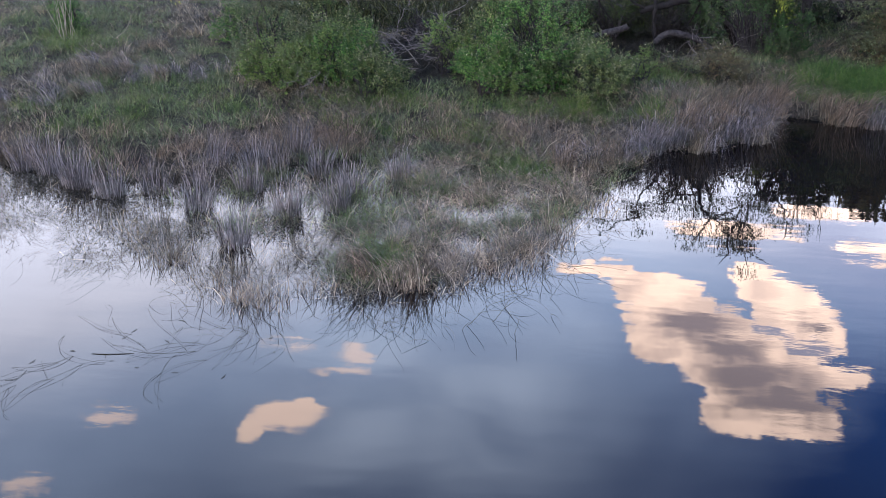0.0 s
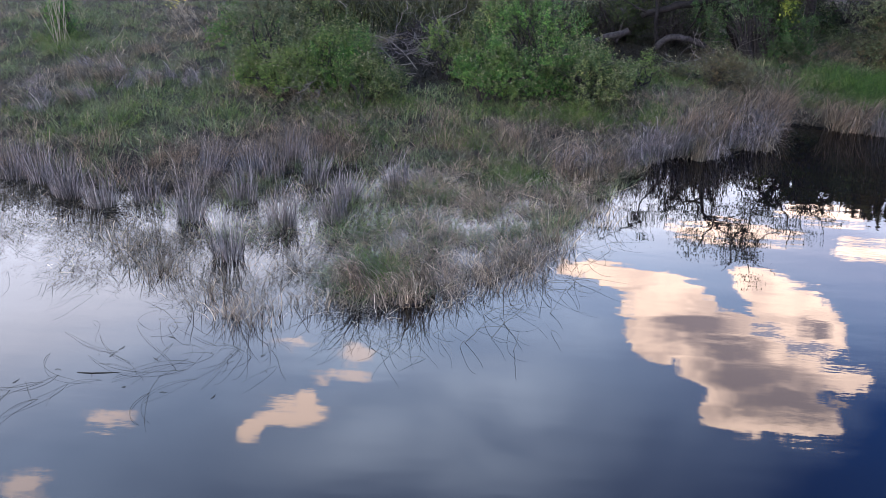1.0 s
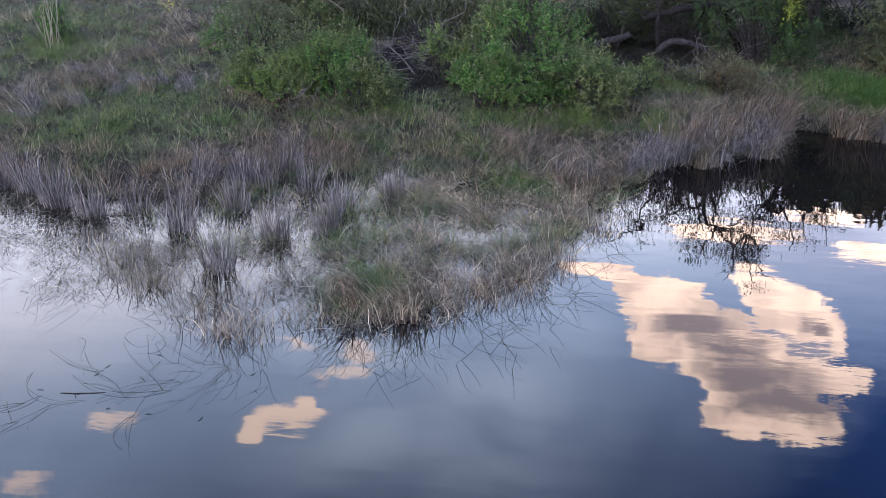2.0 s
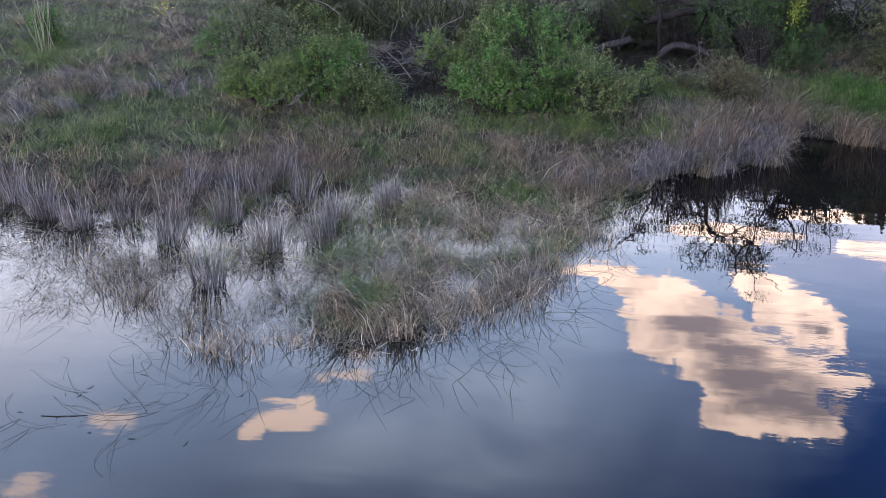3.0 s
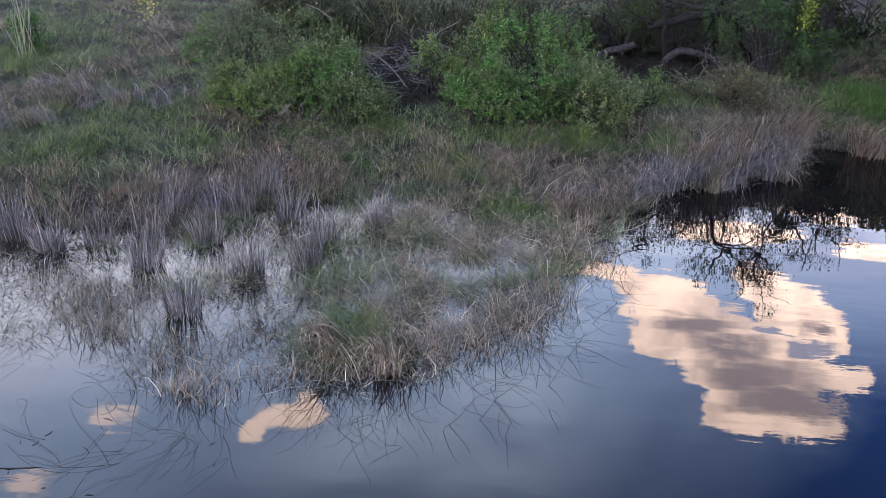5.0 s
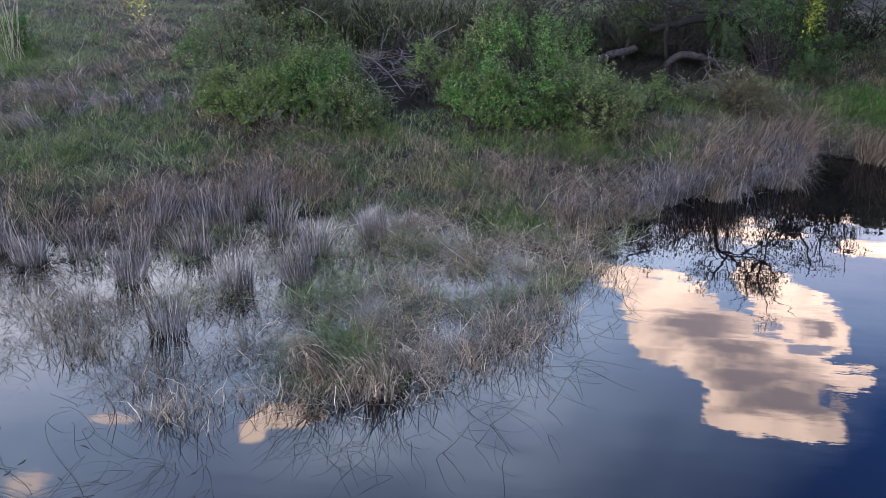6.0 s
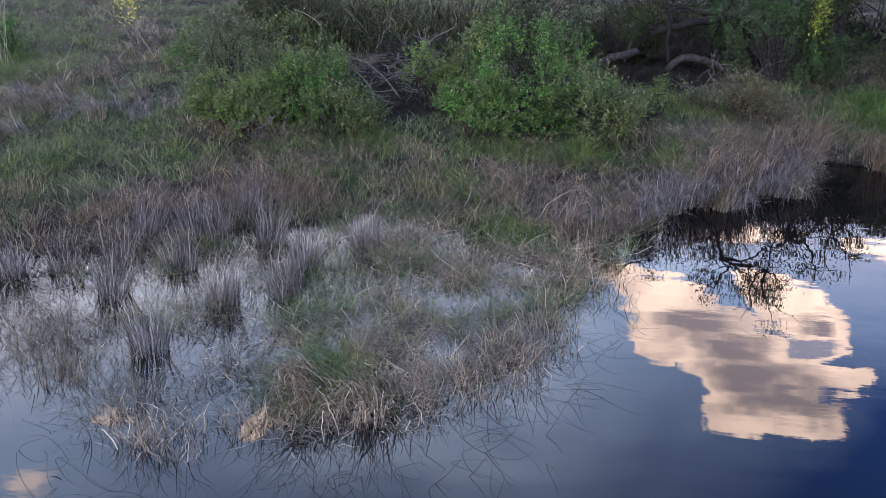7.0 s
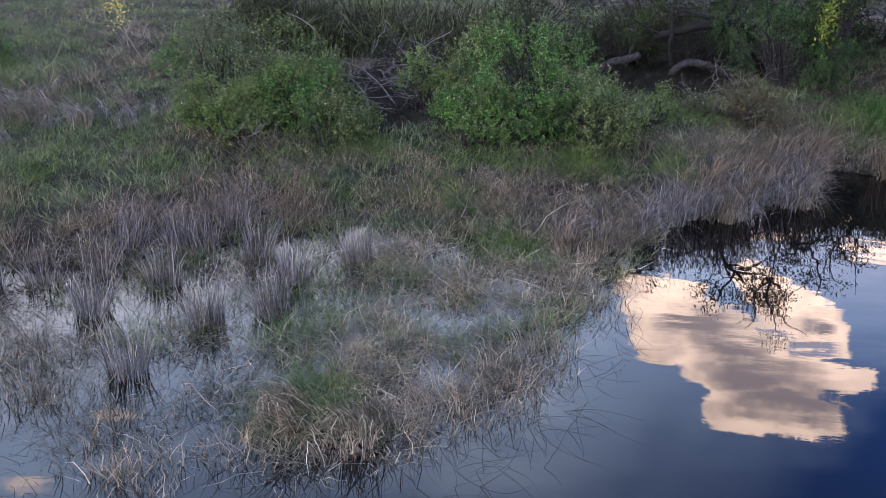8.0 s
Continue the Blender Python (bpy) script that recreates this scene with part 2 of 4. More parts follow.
# dead stems and leaf bits, in near-black tones that carry the hollows' shade
LITTER = leaf_material("shade_dark_litter", [(0.0, (0.005, 0.004, 0.004)), (0.6, (0.014, 0.012, 0.010)), (1.0, (0.040, 0.033, 0.028))])
BUSH_YELLOW = leaf_material("yellow_green_leaves", [(0.0, (0.022, 0.044, 0.011)), (0.6, (0.066, 0.112, 0.027)), (1.0, (0.145, 0.168, 0.058))], (0.062, 0.080, 0.030), 1.8, spray_scale=5.5, spray_amount=0.9, glow=0.08, lift=1.2)
BUSH_GREY = leaf_material("grey_green_leaves", [(0.0, (0.014, 0.024, 0.012)), (0.5, (0.036, 0.054, 0.027)), (1.0, (0.098, 0.102, 0.062))], (0.062, 0.055, 0.038), 1.4, spray_scale=5.5, spray_amount=0.9, glow=0.08, lift=1.5)
BUSH_BROWN = leaf_material("rusty_leaves", [(0.0, (0.026, 0.024, 0.013)), (0.5, (0.058, 0.046, 0.026)), (1.0, (0.116, 0.084, 0.052))], (0.042, 0.045, 0.022), 1.5, spray_scale=5.5, spray_amount=0.9, glow=0.08)
# greens lowered to paint the oak's shade into these shrubs
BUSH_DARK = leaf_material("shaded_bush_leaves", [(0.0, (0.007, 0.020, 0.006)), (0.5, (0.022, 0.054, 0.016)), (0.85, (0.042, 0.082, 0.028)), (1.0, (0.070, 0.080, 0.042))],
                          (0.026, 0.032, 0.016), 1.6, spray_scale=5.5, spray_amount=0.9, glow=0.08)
# undergrowth copy, darker still: the shade behind the brush is in its colour
BUSH_SHADE = leaf_material("shade_toned_leaves", [(0.0, (0.005, 0.010, 0.005)), (0.5, (0.014, 0.026, 0.010)), (0.85, (0.028, 0.042, 0.018)), (1.0, (0.055, 0.056, 0.034))],
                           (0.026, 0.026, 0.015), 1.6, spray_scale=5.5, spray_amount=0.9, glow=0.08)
DEEP_GREEN = leaf_material("deep_green_grass", [(0.0, (0.010, 0.026, 0.006)), (0.6, (0.034, 0.082, 0.016)), (1.0, (0.11, 0.155, 0.045))])
OAK = leaf_material("dark_oak_leaves", [(0.0, (0.013, 0.022, 0.008)), (0.6, (0.026, 0.040, 0.014)), (1.0, (0.053, 0.062, 0.022))], glow=0.2)
SEED = leaf_material("pale_seed_heads", [(0.0, (0.045, 0.05, 0.026)), (0.6, (0.10, 0.10, 0.06)), (1.0, (0.19, 0.175, 0.12))])
STRAW = leaf_material("pale_pink_straw", [(0.0, (0.05, 0.038, 0.031)), (0.4, (0.16, 0.124, 0.102)), (0.8, (0.33, 0.265, 0.22)), (1.0, (0.52, 0.44, 0.36))], (0.13, 0.105, 0.075), 1.6, patch_amount=0.4)
FLOWER = leaf_material("cream_blossom", [(0.0, (0.08, 0.07, 0.048)), (0.5, (0.16, 0.145, 0.105)), (0.85, (0.24, 0.225, 0.17)), (1.0, (0.40, 0.38, 0.32))])
YELLOW_GREEN = leaf_material("vine_leaves", [(0.0, (0.05, 0.075, 0.012)), (1.0, (0.14, 0.155, 0.03))])
YELLOW = leaf_material("yellow_blossom", [(0.0, (0.30, 0.28, 0.05)), (1.0, (0.55, 0.47, 0.11))])
# copy of BARK, darkened to put the hollow's shade into the colour
SHADED_BARK = bark_material("shade_darkened_bark", (0.004, 0.0035, 0.0035), (0.015, 0.012, 0.011))
BARK = bark_material("dark_bark", (0.010, 0.008, 0.008), (0.044, 0.038, 0.037))
DEAD = bark_material("bleached_wood", (0.04, 0.035, 0.033), (0.18, 0.156, 0.146), 20.0)
STICK = bark_material("dry_stick", (0.07, 0.06, 0.05), (0.20, 0.175, 0.15), 22.0)
STALK = bark_material("pale_stalk", (0.14, 0.122, 0.09), (0.27, 0.24, 0.185), 25.0)


# ---------------------------------------------------------------- mesh makers
def mesh_object(name, verts, quads, tris, mat, parent=None, smooth=False):
    """One mesh object from arrays of corners."""
    me = bpy.data.meshes.new(name)
    verts = np.asarray(verts, np.float32)
    quads = np.asarray(quads, np.int32).reshape(-1, 4)
    tris = np.asarray(tris, np.int32).reshape(-1, 3)
    me.vertices.add(len(verts))
    me.vertices.foreach_set("co", verts.ravel())
    me.loops.add(quads.size + tris.size)
    me.loops.foreach_set("vertex_index", np.concatenate([quads.ravel(), tris.ravel()]))
    me.polygons.add(len(quads) + len(tris))
    size = np.concatenate([np.full(len(quads), 4, np.int32), np.full(len(tris), 3, np.int32)])
    me.polygons.foreach_set("loop_start", np.concatenate([[0], np.cumsum(size)[:-1]]).astype(np.int32))
    me.polygons.foreach_set("use_smooth", np.full(len(size), smooth))
    me.update(calc_edges=True)
    me.materials.append(mat)
    ob = new(name, me)
    if parent is not None:
        ob.parent = parent
    return ob


def blades(base, height, width, azimuth, lean, droop, rng, levels=3, kink=0.06):
    """Ribbons that taper to a point: corners, quads and triangles for len(base) blades."""
    n = len(base)
    s = np.linspace(0, 1, levels + 1)
    out = np.stack([np.cos(azimuth), np.sin(azimuth)], 1)
    turn = rng.uniform(0, np.pi, n)
    side = np.stack([np.cos(turn), np.sin(turn)], 1)
    kink = rng.normal(0, kink, (n, levels + 1, 2)) * height[:, None, None] * s[None, :, None]
    flat = base[:, None, :2] + out[:, None, :] * (lean * height)[:, None, None] * (s ** 1.6)[None, :, None] + kink
    up = base[:, None, 2] + height[:, None] * (s[None, :] - droop[:, None] * s[None, :] ** 2.5)
    mid = np.concatenate([flat, up[:, :, None]], 2)
    w = width[:, None] * (1 - 0.75 * s[None, :levels] ** 2) * 0.5
    off = np.concatenate([side[:, None, :] * w[:, :, None], np.zeros((n, levels, 1))], 2)
    v = np.empty((n, 2 * levels + 1, 3))
    v[:, 0:2 * levels:2] = mid[:, :levels] - off
    v[:, 1:2 * levels:2] = mid[:, :levels] + off
    v[:, -1] = mid[:, levels]
    first = (np.arange(n) * (2 * levels + 1))[:, None]
    q = np.concatenate([first + np.array([2 * i, 2 * i + 1, 2 * i + 3, 2 * i + 2]) for i in range(levels - 1)], 0) if levels > 1 else np.zeros((0, 4))
    t = first + np.array([2 * levels - 2, 2 * levels - 1, 2 * levels])
    return v.reshape(-1, 3), q, t


def leaf_cards(centre, along, size, rng, ratio=0.5, facing=None, loose=0.38):
    """Small folded leaves: two triangles each, of uneven size and tilt; facing: the way their upper sides look."""
    n = len(centre)
    d = along + rng.normal(0, 0.55, (n, 3))
    if facing is not None:
        nn = facing + rng.normal(0, loose, (n, 3))
        nn /= np.linalg.norm(nn, axis=1)[:, None] + 1e-9
        d = d - nn * (d * nn).sum(1)[:, None]
    d /= np.linalg.norm(d, axis=1)[:, None] + 1e-9
    if facing is None:
        nn = np.cross(d, rng.normal(0, 1, (n, 3)))
        nn /= np.linalg.norm(nn, axis=1)[:, None] + 1e-9
    w = np.cross(nn, d)
    L = (size * rng.uniform(0.6, 1.35, n))[:, None]
    v = np.empty((n, 4, 3))
    v[:, 0] = centre - d * L * 0.5
    v[:, 1] = centre + w * L * ratio * 0.5 + nn * L * 0.12
    v[:, 2] = centre + d * L * 0.5
    v[:, 3] = centre - w * L * ratio * 0.5 + nn * L * 0.12
    f = (np.arange(n) * 4)[:, None]
    return v.reshape(-1, 3), np.zeros((0, 4)), np.concatenate([f + np.array([0, 1, 2]), f + np.array([0, 2, 3])], 0)


def tube(points, radii, sides=6):
    """A tapering round stem along a line of points."""
    p = np.asarray(points, float)
    r = np.asarray(radii, float)
    t = np.gradient(p, axis=0)
    t /= np.linalg.norm(t, axis=1)[:, None] + 1e-9
    ref = np.array([0.31, 0.22, 0.92]) if abs(t[0, 2]) < 0.9 else np.array([0.9, 0.3, 0.1])
    a = np.cross(t, ref)
    a /= np.linalg.norm(a, axis=1)[:, None] + 1e-9
    b = np.cross(t, a)
    ang = np.linspace(0, 2 * np.pi, sides, endpoint=False)
    v = p[:, None] + r[:, None, None] * (a[:, None] * np.cos(ang)[None, :, None] + b[:, None] * np.sin(ang)[None, :, None])
    m = len(p)
    q = []
    for i in range(m - 1):
        for j in range(sides):
            j2 = (j + 1) % sides
            q.append((i * sides + j, i * sides + j2, (i + 1) * sides + j2, (i + 1) * sides + j))
    t3 = [((m - 1) * sides, (m - 1) * sides + j, (m - 1) * sides + j + 1) for j in range(1, sides - 1)]
    return v.reshape(-1, 3), np.array(q), np.array(t3)


def join(pieces):
    vs, qs, ts, n = [], [], [], 0
    for v, q, t in pieces:
        vs.append(v)
        qs.append(np.asarray(q, int).reshape(-1, 4) + n)
        ts.append(np.asarray(t, int).reshape(-1, 3) + n)
        n += len(v)
    return np.concatenate(vs), np.concatenate(qs), np.concatenate(ts)


def crooked(start, heading, length, rng, bends=7, wander=0.25, lift=0.0):
    """A line of points that wanders from start."""
    p, d = np.array(start, float), np.array(heading, float)
    d /= np.linalg.norm(d)
    line = [p.copy()]
    for _ in range(bends):
        d = d + rng.normal(0, wander, 3) + np.array([0, 0, lift])
        d /= np.linalg.norm(d)
        p = p + d * length / bends
        line.append(p.copy())
    return np.array(line)


# ---------------------------------------------------------------- lie of the land
BANK = np.array([(-400, 30), (-60, 15.5), (-20, 13.6), (-12, 13.4), (-7.6, 12.95), (-5.6, 12.5), (-4.4, 12.8), (-3.2, 13.8), (-1.8, 14.6), (0.2, 14.4),
                 (1.5, 14.3), (2.5, 15.25), (3.5, 15.85), (4.1, 16.3), (4.7, 17.0), (5.2, 17.85), (5.7, 18.35), (6.3, 18.0), (7.4, 17.75), (9.5, 17.7), (14, 18.5), (60, 22), (400, 40)])
SPIT = np.array([(-5.2, 12.4), (-4.2, 10.9), (-3.2, 10.4), (-2.2, 10.1), (-1.88, 9.55), (-1.45, 9.25), (-0.9, 9.2), (-0.5, 9.7), (-0.15, 10.35), (0.42, 10.6),
                 (0.65, 11.15), (1.05, 12.0), (1.6, 13.3), (2.1, 14.2), (2.5, 15.1), (0, 15), (-3.5, 14.2)])


def inland(p):
    """Metres behind the water's edge (negative: out in the pond)."""
    edge = np.interp(p[:, 0], BANK[:, 0], BANK[:, 1])
    slope = np.interp(p[:, 0] + 0.3, BANK[:, 0], BANK[:, 1]) - np.interp(p[:, 0] - 0.3, BANK[:, 0], BANK[:, 1])
    ragged = 0.16 * waves(p, 2.8, 41) * np.clip((p[:, 0] - 1.5), 0, 1)
    return (p[:, 1] - edge) / np.sqrt(1 + (slope / 0.6) ** 2) + ragged


def within(poly, p):
    """Which points lie inside a polygon, and how far each is from its outline."""
    x, y = p[:, 0], p[:, 1]
    odd, near = np.zeros(len(p), bool), np.full(len(p), 1e9)
    for (x0, y0), (x1, y1) in zip(poly, np.roll(poly, -1, 0)):
        cut = (y0 > y) != (y1 > y)
        odd ^= cut & (x < (x1 - x0) * (y - y0) / (y1 - y0 + 1e-12) + x0)
        dx, dy = x1 - x0, y1 - y0
        s = np.clip(((x - x0) * dx + (y - y0) * dy) / (dx * dx + dy * dy), 0, 1)
        near = np.minimum(near, np.hypot(x - x0 - s * dx, y - y0 - s * dy))
    return odd, near


def waves(p, scale, seed):
    """Smooth random field of about -1 to 1."""
    r = np.random.default_rng(seed)
    f = np.zeros(len(p))
    for i in range(9):
        a = r.uniform(0, 2 * np.pi)
        kk = scale * r.uniform(0.6, 2.2)
        f += np.sin(kk * (p[:, 0] * np.cos(a) + p[:, 1] * np.sin(a)) + r.uniform(0, 6.28))
    return f / 3.2


def land(p):
    s = inland(p)
    inside, near = within(SPIT, p)
    out = np.where(s < 0, np.maximum(-1.2, -0.05 + 0.22 * s), 0.0)
    z = np.where(s > 0, 0.50 * (1 - np.exp(-s / 3.0)) + 0.008 * np.minimum(s, 60), out)
    z = np.where(inside & (s < 0), np.maximum(z, -0.10 + 0.05 * np.minimum(near, 1.0)), z)
    step = np.clip(s / 0.16, 0, 1) * np.clip((p[:, 0] - 2.0) / 0.8, 0, 1) * np.clip((12 - p[:, 0]) / 3, 0, 1)
    z = z + 0.09 * step * np.clip(2.2 - s / 2, 0, 1)
    z = z + 0.035 * waves(p, 2.2, 5) * np.clip(s + 0.5, 0, 1)
    far = np.clip((-60 - p[:, 1]) / 10, 0, 1)                # the pond's other side, behind
    return z * (1 - far) + far * 0.8


def spaced(lo, hi, step, end, grow=1.35):
    mid = np.arange(lo, hi + step / 2, step)
    a, b, d = [], [], step
    while hi + sum(b) < end:
        d *= grow
        b.append(d)
    tail = np.cumsum(b)
    return np.concatenate([(lo - tail)[::-1], mid, hi + tail])


def build_land():
    gx, gy = spaced(-16, 14, 0.2, 900), spaced(6, 32, 0.2, 900)
    X, Y = np.meshgrid(gx, gy)
    p = np.stack([X.ravel(), Y.ravel()], 1)
    v = np.concatenate([p, land(p)[:, None]], 1)
    nx, ny = len(gx), len(gy)
    i = (np.arange(ny - 1)[:, None] * nx + np.arange(nx - 1)[None, :]).ravel()
    q = np.stack([i, i + 1, i + nx + 1, i + nx], 1)
    ob = mesh_object("ground", v, q, np.zeros((0, 3)), SOIL, smooth=True)
    tagged(ob, "dark wet peaty ground rising gently from the pond", "ground", kind="structure")
    w = mesh_object("water", [(-900, -900, 0), (900, -900, 0), (900, 60, 0), (-900, 60, 0)], [(0, 1, 2, 3)], np.zeros((0, 3)), WATER)
    tagged(w, "still dark pond water mirroring the evening sky", "water", kind="structure")


build_land()


# ---------------------------------------------------------------- grasses
POOLS = [(-2.2, 13.5, .8, .75), (-0.45, 13.6, .5, .4), (-3.3, 12.2, .5, .5), (-2.0, 12.1, .6, .5), (-0.2, 11.0, .45, .3), (-4.0, 11.5, .6, .45), (-1.2, 11.4, .4, .3), (-2.6, 10.9, .5, .4), (0.2, 12.2, .3, .2), (-1.0, 12.6, .35, .35), (0.55, 12.9, .3, .35), (-0.3, 12.0, .35, .3)]     # open water among the grass
HOLLOWS = [(-2.0, 20.4, 1.1, 1.9), (3.1, 22.4, 1.5, 1.7)]     # bare ground under the brush, its litter coloured dark for the shade


def strewn(n, x0, x1, y0, y1, rng):
    return np.stack([rng.uniform(x0, x1, n), rng.uniform(y0, y1, n)], 1)


def sward(name, label, mat, tufts, per, height, width, rng, lean=(0.1, 0.9), droop=(0.0, 0.3), levels=2, wet=False, wind=None, spread=0.06, kink=0.09, vary=0.3):
    """One field of grass in tufts of about per blades; each tuft has its own height and fans outwards."""
    many = rng.poisson(per, len(tufts))
    which = np.repeat(np.arange(len(tufts)), many)
    n = len(which)
    off = rng.normal(0, spread, (n, 2))
    p = tufts[which] + off
    z = land(p)
    z = np.where(z < -0.03, -0.03, z) if wet else z
    base = np.concatenate([p, (z - 0.02)[:, None]], 1)
    az = np.arctan2(off[:, 1], off[:, 0]) + rng.normal(0, 0.9, n)
    if wind is not None:
        az = rng.normal(wind, 0.9, n)
    h = height * np.exp(rng.normal(0, vary, len(tufts)))[which] * rng.uniform(0.45, 1.2, n)
    v, q, t = blades(base, h, width * rng.uniform(0.6, 1.4, n), az, rng.uniform(*lean, n), rng.uniform(*droop, n), rng, levels, kink)
    return tagged(mesh_object(name, v, q, t, mat), label, "grass", kind="stuff")


def open_water(p, rng):
    """Most of what would stand in the little pools."""
    wet = np.zeros(len(p), bool)
    for x, y, rx, ry in POOLS:
        wet |= ((p[:, 0] - x) / rx) ** 2 + ((p[:, 1] - y) / ry) ** 2 < 1 + 0.7 * waves(p, 7.0, 17)
    return wet & (rng.uniform(0, 1, len(p)) < 0.80)


def in_hollow(p):
    bare = np.zeros(len(p), bool)
    for x, y, rx, ry in HOLLOWS:
        bare |= ((p[:, 0] - x) / rx) ** 2 + ((p[:, 1] - y) / ry) ** 2 < 1
    return bare


def grow_fields():
    r = np.random.default_rng(11)
    # meadow behind the shore: tufts of green, dry and grey grass, in patches
    p = strewn(21500, -16, 10.5, 12.4, 30, r)
    keep = (inland(p) > 0.05) & (p[:, 0] > -0.62 * p[:, 1] - 1.0) & (p[:, 0] < 0.52 * p[:, 1] + 0.5) & ~in_hollow(p) & ~open_water(p, r)
    keep &= r.uniform(0, 1, len(p)) < np.clip(17 / p[:, 1], 0.3, 1) ** 1.3
    p = p[keep]
    f = 1.2 * waves(p, 1.3, 3) + 0.7 * waves(p, 3.4, 4) + r.normal(0, 0.32, len(p))
    nearer = np.clip(1.2 - inland(p) / 4, 0, 1)
    green = f > -0.62 + 0.85 * nearer
    g, d = p[green], p[~green]
    sward("meadow_grass", "mixed green meadow grass on the bank", GREEN, g, 18, 0.18, 0.0082, r, (0.1, 1.9), (0.0, 0.6), kink=0.22, vary=0.38)
    half = r.uniform(0, 1, len(d)) < 0.4 + 0.35 * waves(d, 1.6, 6)
    sward("dry_meadow_grass", "dry tan grass among the green", TAN, d[half], 18, 0.22, 0.0074, r, (0.3, 2.0), (0.0, 0.6), kink=0.2)
    sward("grey_meadow_grass", "greyish old grass lying over on the bank", GREY, d[~half], 18, 0.25, 0.0074, r, (0.3, 2.0), (0.0, 0.65), kink=0.2)
    warm = np.concatenate([np.stack([r.normal(x, rx, n), r.normal(y, ry, n)], 1) for x, y, rx, ry, n in
                           ((-2.9, 14.9, .6, .3, 90), (-0.2, 15.6, .6, .3, 50), (3.7, 17.8, .7, .5, 140), (-4.6, 14.0, .6, .3, 40), (1.6, 14.9, .4, .3, 50), (5.6, 19.3, .6, .4, 70))])
    sward("pink_tan_grass", "pinkish tan dry grass in patches", PINK, warm[inland(warm) > 0.05], 26, 0.28, 0.0066, r, (0.2, 1.8), (0.0, 0.6), 3, kink=0.18)
    q = strewn(2600, -10, 2.2, 12.3, 17, r)
    s = inland(q)
    q = q[(s > 0) & (s < 1.5 + 0.7 * waves(q, 2.2, 71)) & (r.uniform(0, 1, len(q)) < np.clip(0.3 + 0.7 * waves(q, 2.8, 72), 0, 1))]
    sward("shore_grass", "fine pinkish-brown grass standing behind the rushes", PINK, q, 17, 0.30, 0.0062, r, (0.1, 1.0), (0.0, 0.4), 3, kink=0.12)
    loose = p[r.uniform(0, 1, len(p)) < 0.6]
    sward("seed_stems", "thin pale seed stems standing over the meadow", TAN, loose, 1.0, 0.30, 0.0062, r, (0.1, 1.3), (0.0, 0.4), 3, spread=0.12)
    q = strewn(4200, -20, 4, 28.5, 40, r)
    q = q[(q[:, 0] > -0.62 * q[:, 1] - 1) & (q[:, 0] < 1.5)]
    pale = waves(q, 0.8, 81) + r.normal(0, 0.4, len(q)) > 0
    sward("far_meadow_grass", "grey-green grass far back in the meadow", GREEN, q[~pale], 16, 0.26, 0.015, r, (0.1, 1.6), (0.0, 0.5), kink=0.2)
    sward("far_dry_grass", "greyish old grass far back in the meadow", GREY, q[pale], 14, 0.28, 0.015, r, (0.2, 1.6), (0.0, 0.5), kink=0.2)
    # bright green patches
    parts = []
    for cx, cy, rx, ry, n in [(1.5, 16.8, .5, .6, 90), (0.3, 14.0, .42, .5, 80), (-1.4, 13.05, .4, .4, 14), (-1.5, 10.3, .35, .3, 34), (7.6, 19.9, 1.7, 1.2, 60), (-2.2, 17.0, .7, .5, 60), (3.2, 19.6, 1.0, .6, 150),
                              (-6.6, 16.4, 1.8, .8, 36), (-8.4, 15.2, 1.8, .8, 30), (-10.4, 20.4, .7, .6, 60), (-0.9, 12.9, .3, .25, 14), (-1.8, 11.3, .6, .6, 24), (0.9, 13.6, .35, .3, 20), (-0.2, 12.6, .3, .25, 12), (-1.35, 9.85, .4, .25, 30), (-1.3, 10.3, .5, .3, 16),
                              (-3.2, 16.6, 1.4, .4, 70), (0.6, 16.7, 1.5, .35, 80), (-5.0, 15.6, 1.4, .7, 30), (-7.2, 14.6, 1.2, .5, 40), (-9.6, 19.2, .8, .6, 50), (2.9, 16.9, .6, .5, 60), (-2.6, 15.4, .8, .4, 50), (-0.6, 15.4, .7, .4, 50), (-2.3, 12.3, .3, .3, 14)]:
        parts.append(np.stack([r.normal(cx, rx * 0.55, n), r.normal(cy, ry * 0.55, n)], 1))
    sward("lush_grass", "lush bright green grass in patches", LUSH, np.concatenate(parts), 22, 0.22, 0.0060, r, (0.1, 1.6), (0.0, 0.5), 3, wet=True, kink=0.18, vary=0.35)
    p = np.stack([r.normal(7.6, 1.0, 420), r.normal(19.6, 0.65, 420)], 1)
    p = p[inland(p) > 0.4]
    sward("tall_green_grass", "tall deep green grass on the far bank", DEEP_GREEN, p, 30, 0.36, 0.0078, r, (0.1, 1.4), (0.1, 0.7), 3, kink=0.16, vary=0.2)
    # the flooded spit: grass standing in shallow water
    p = strewn(6600, -5.6, 2.8, 8.7, 15.2, r)
    inside, near = within(SPIT, p)
    gap = 0.8 * waves(p, 2.6, 21) + 0.8 * waves(p, 6.5, 22)
    thick = np.clip(0.40 + near * 0.2 + 0.75 * gap, 0.04, 1) * np.interp(p[:, 0], [-2.6, -1.9, -1.2, -0.8], [0.5, 1.2, 1.5, 1.8])
    p = p[inside & (inland(p) < 0.2) & (r.uniform(0, 1, len(p)) < thick) & ~open_water(p, r)]
    f = waves(p, 1.7, 9) + r.normal(0, 0.3, len(p))
    kind = np.digitize(f, [-0.15, 0.22])
    sward("marsh_grass", "tangled brownish-pink grass standing in shallow water", STRAW, p[kind == 0], 12, 0.28, 0.0066, r, (0.2, 2.1), (0.0, 0.7), 4, wet=True, kink=0.2)
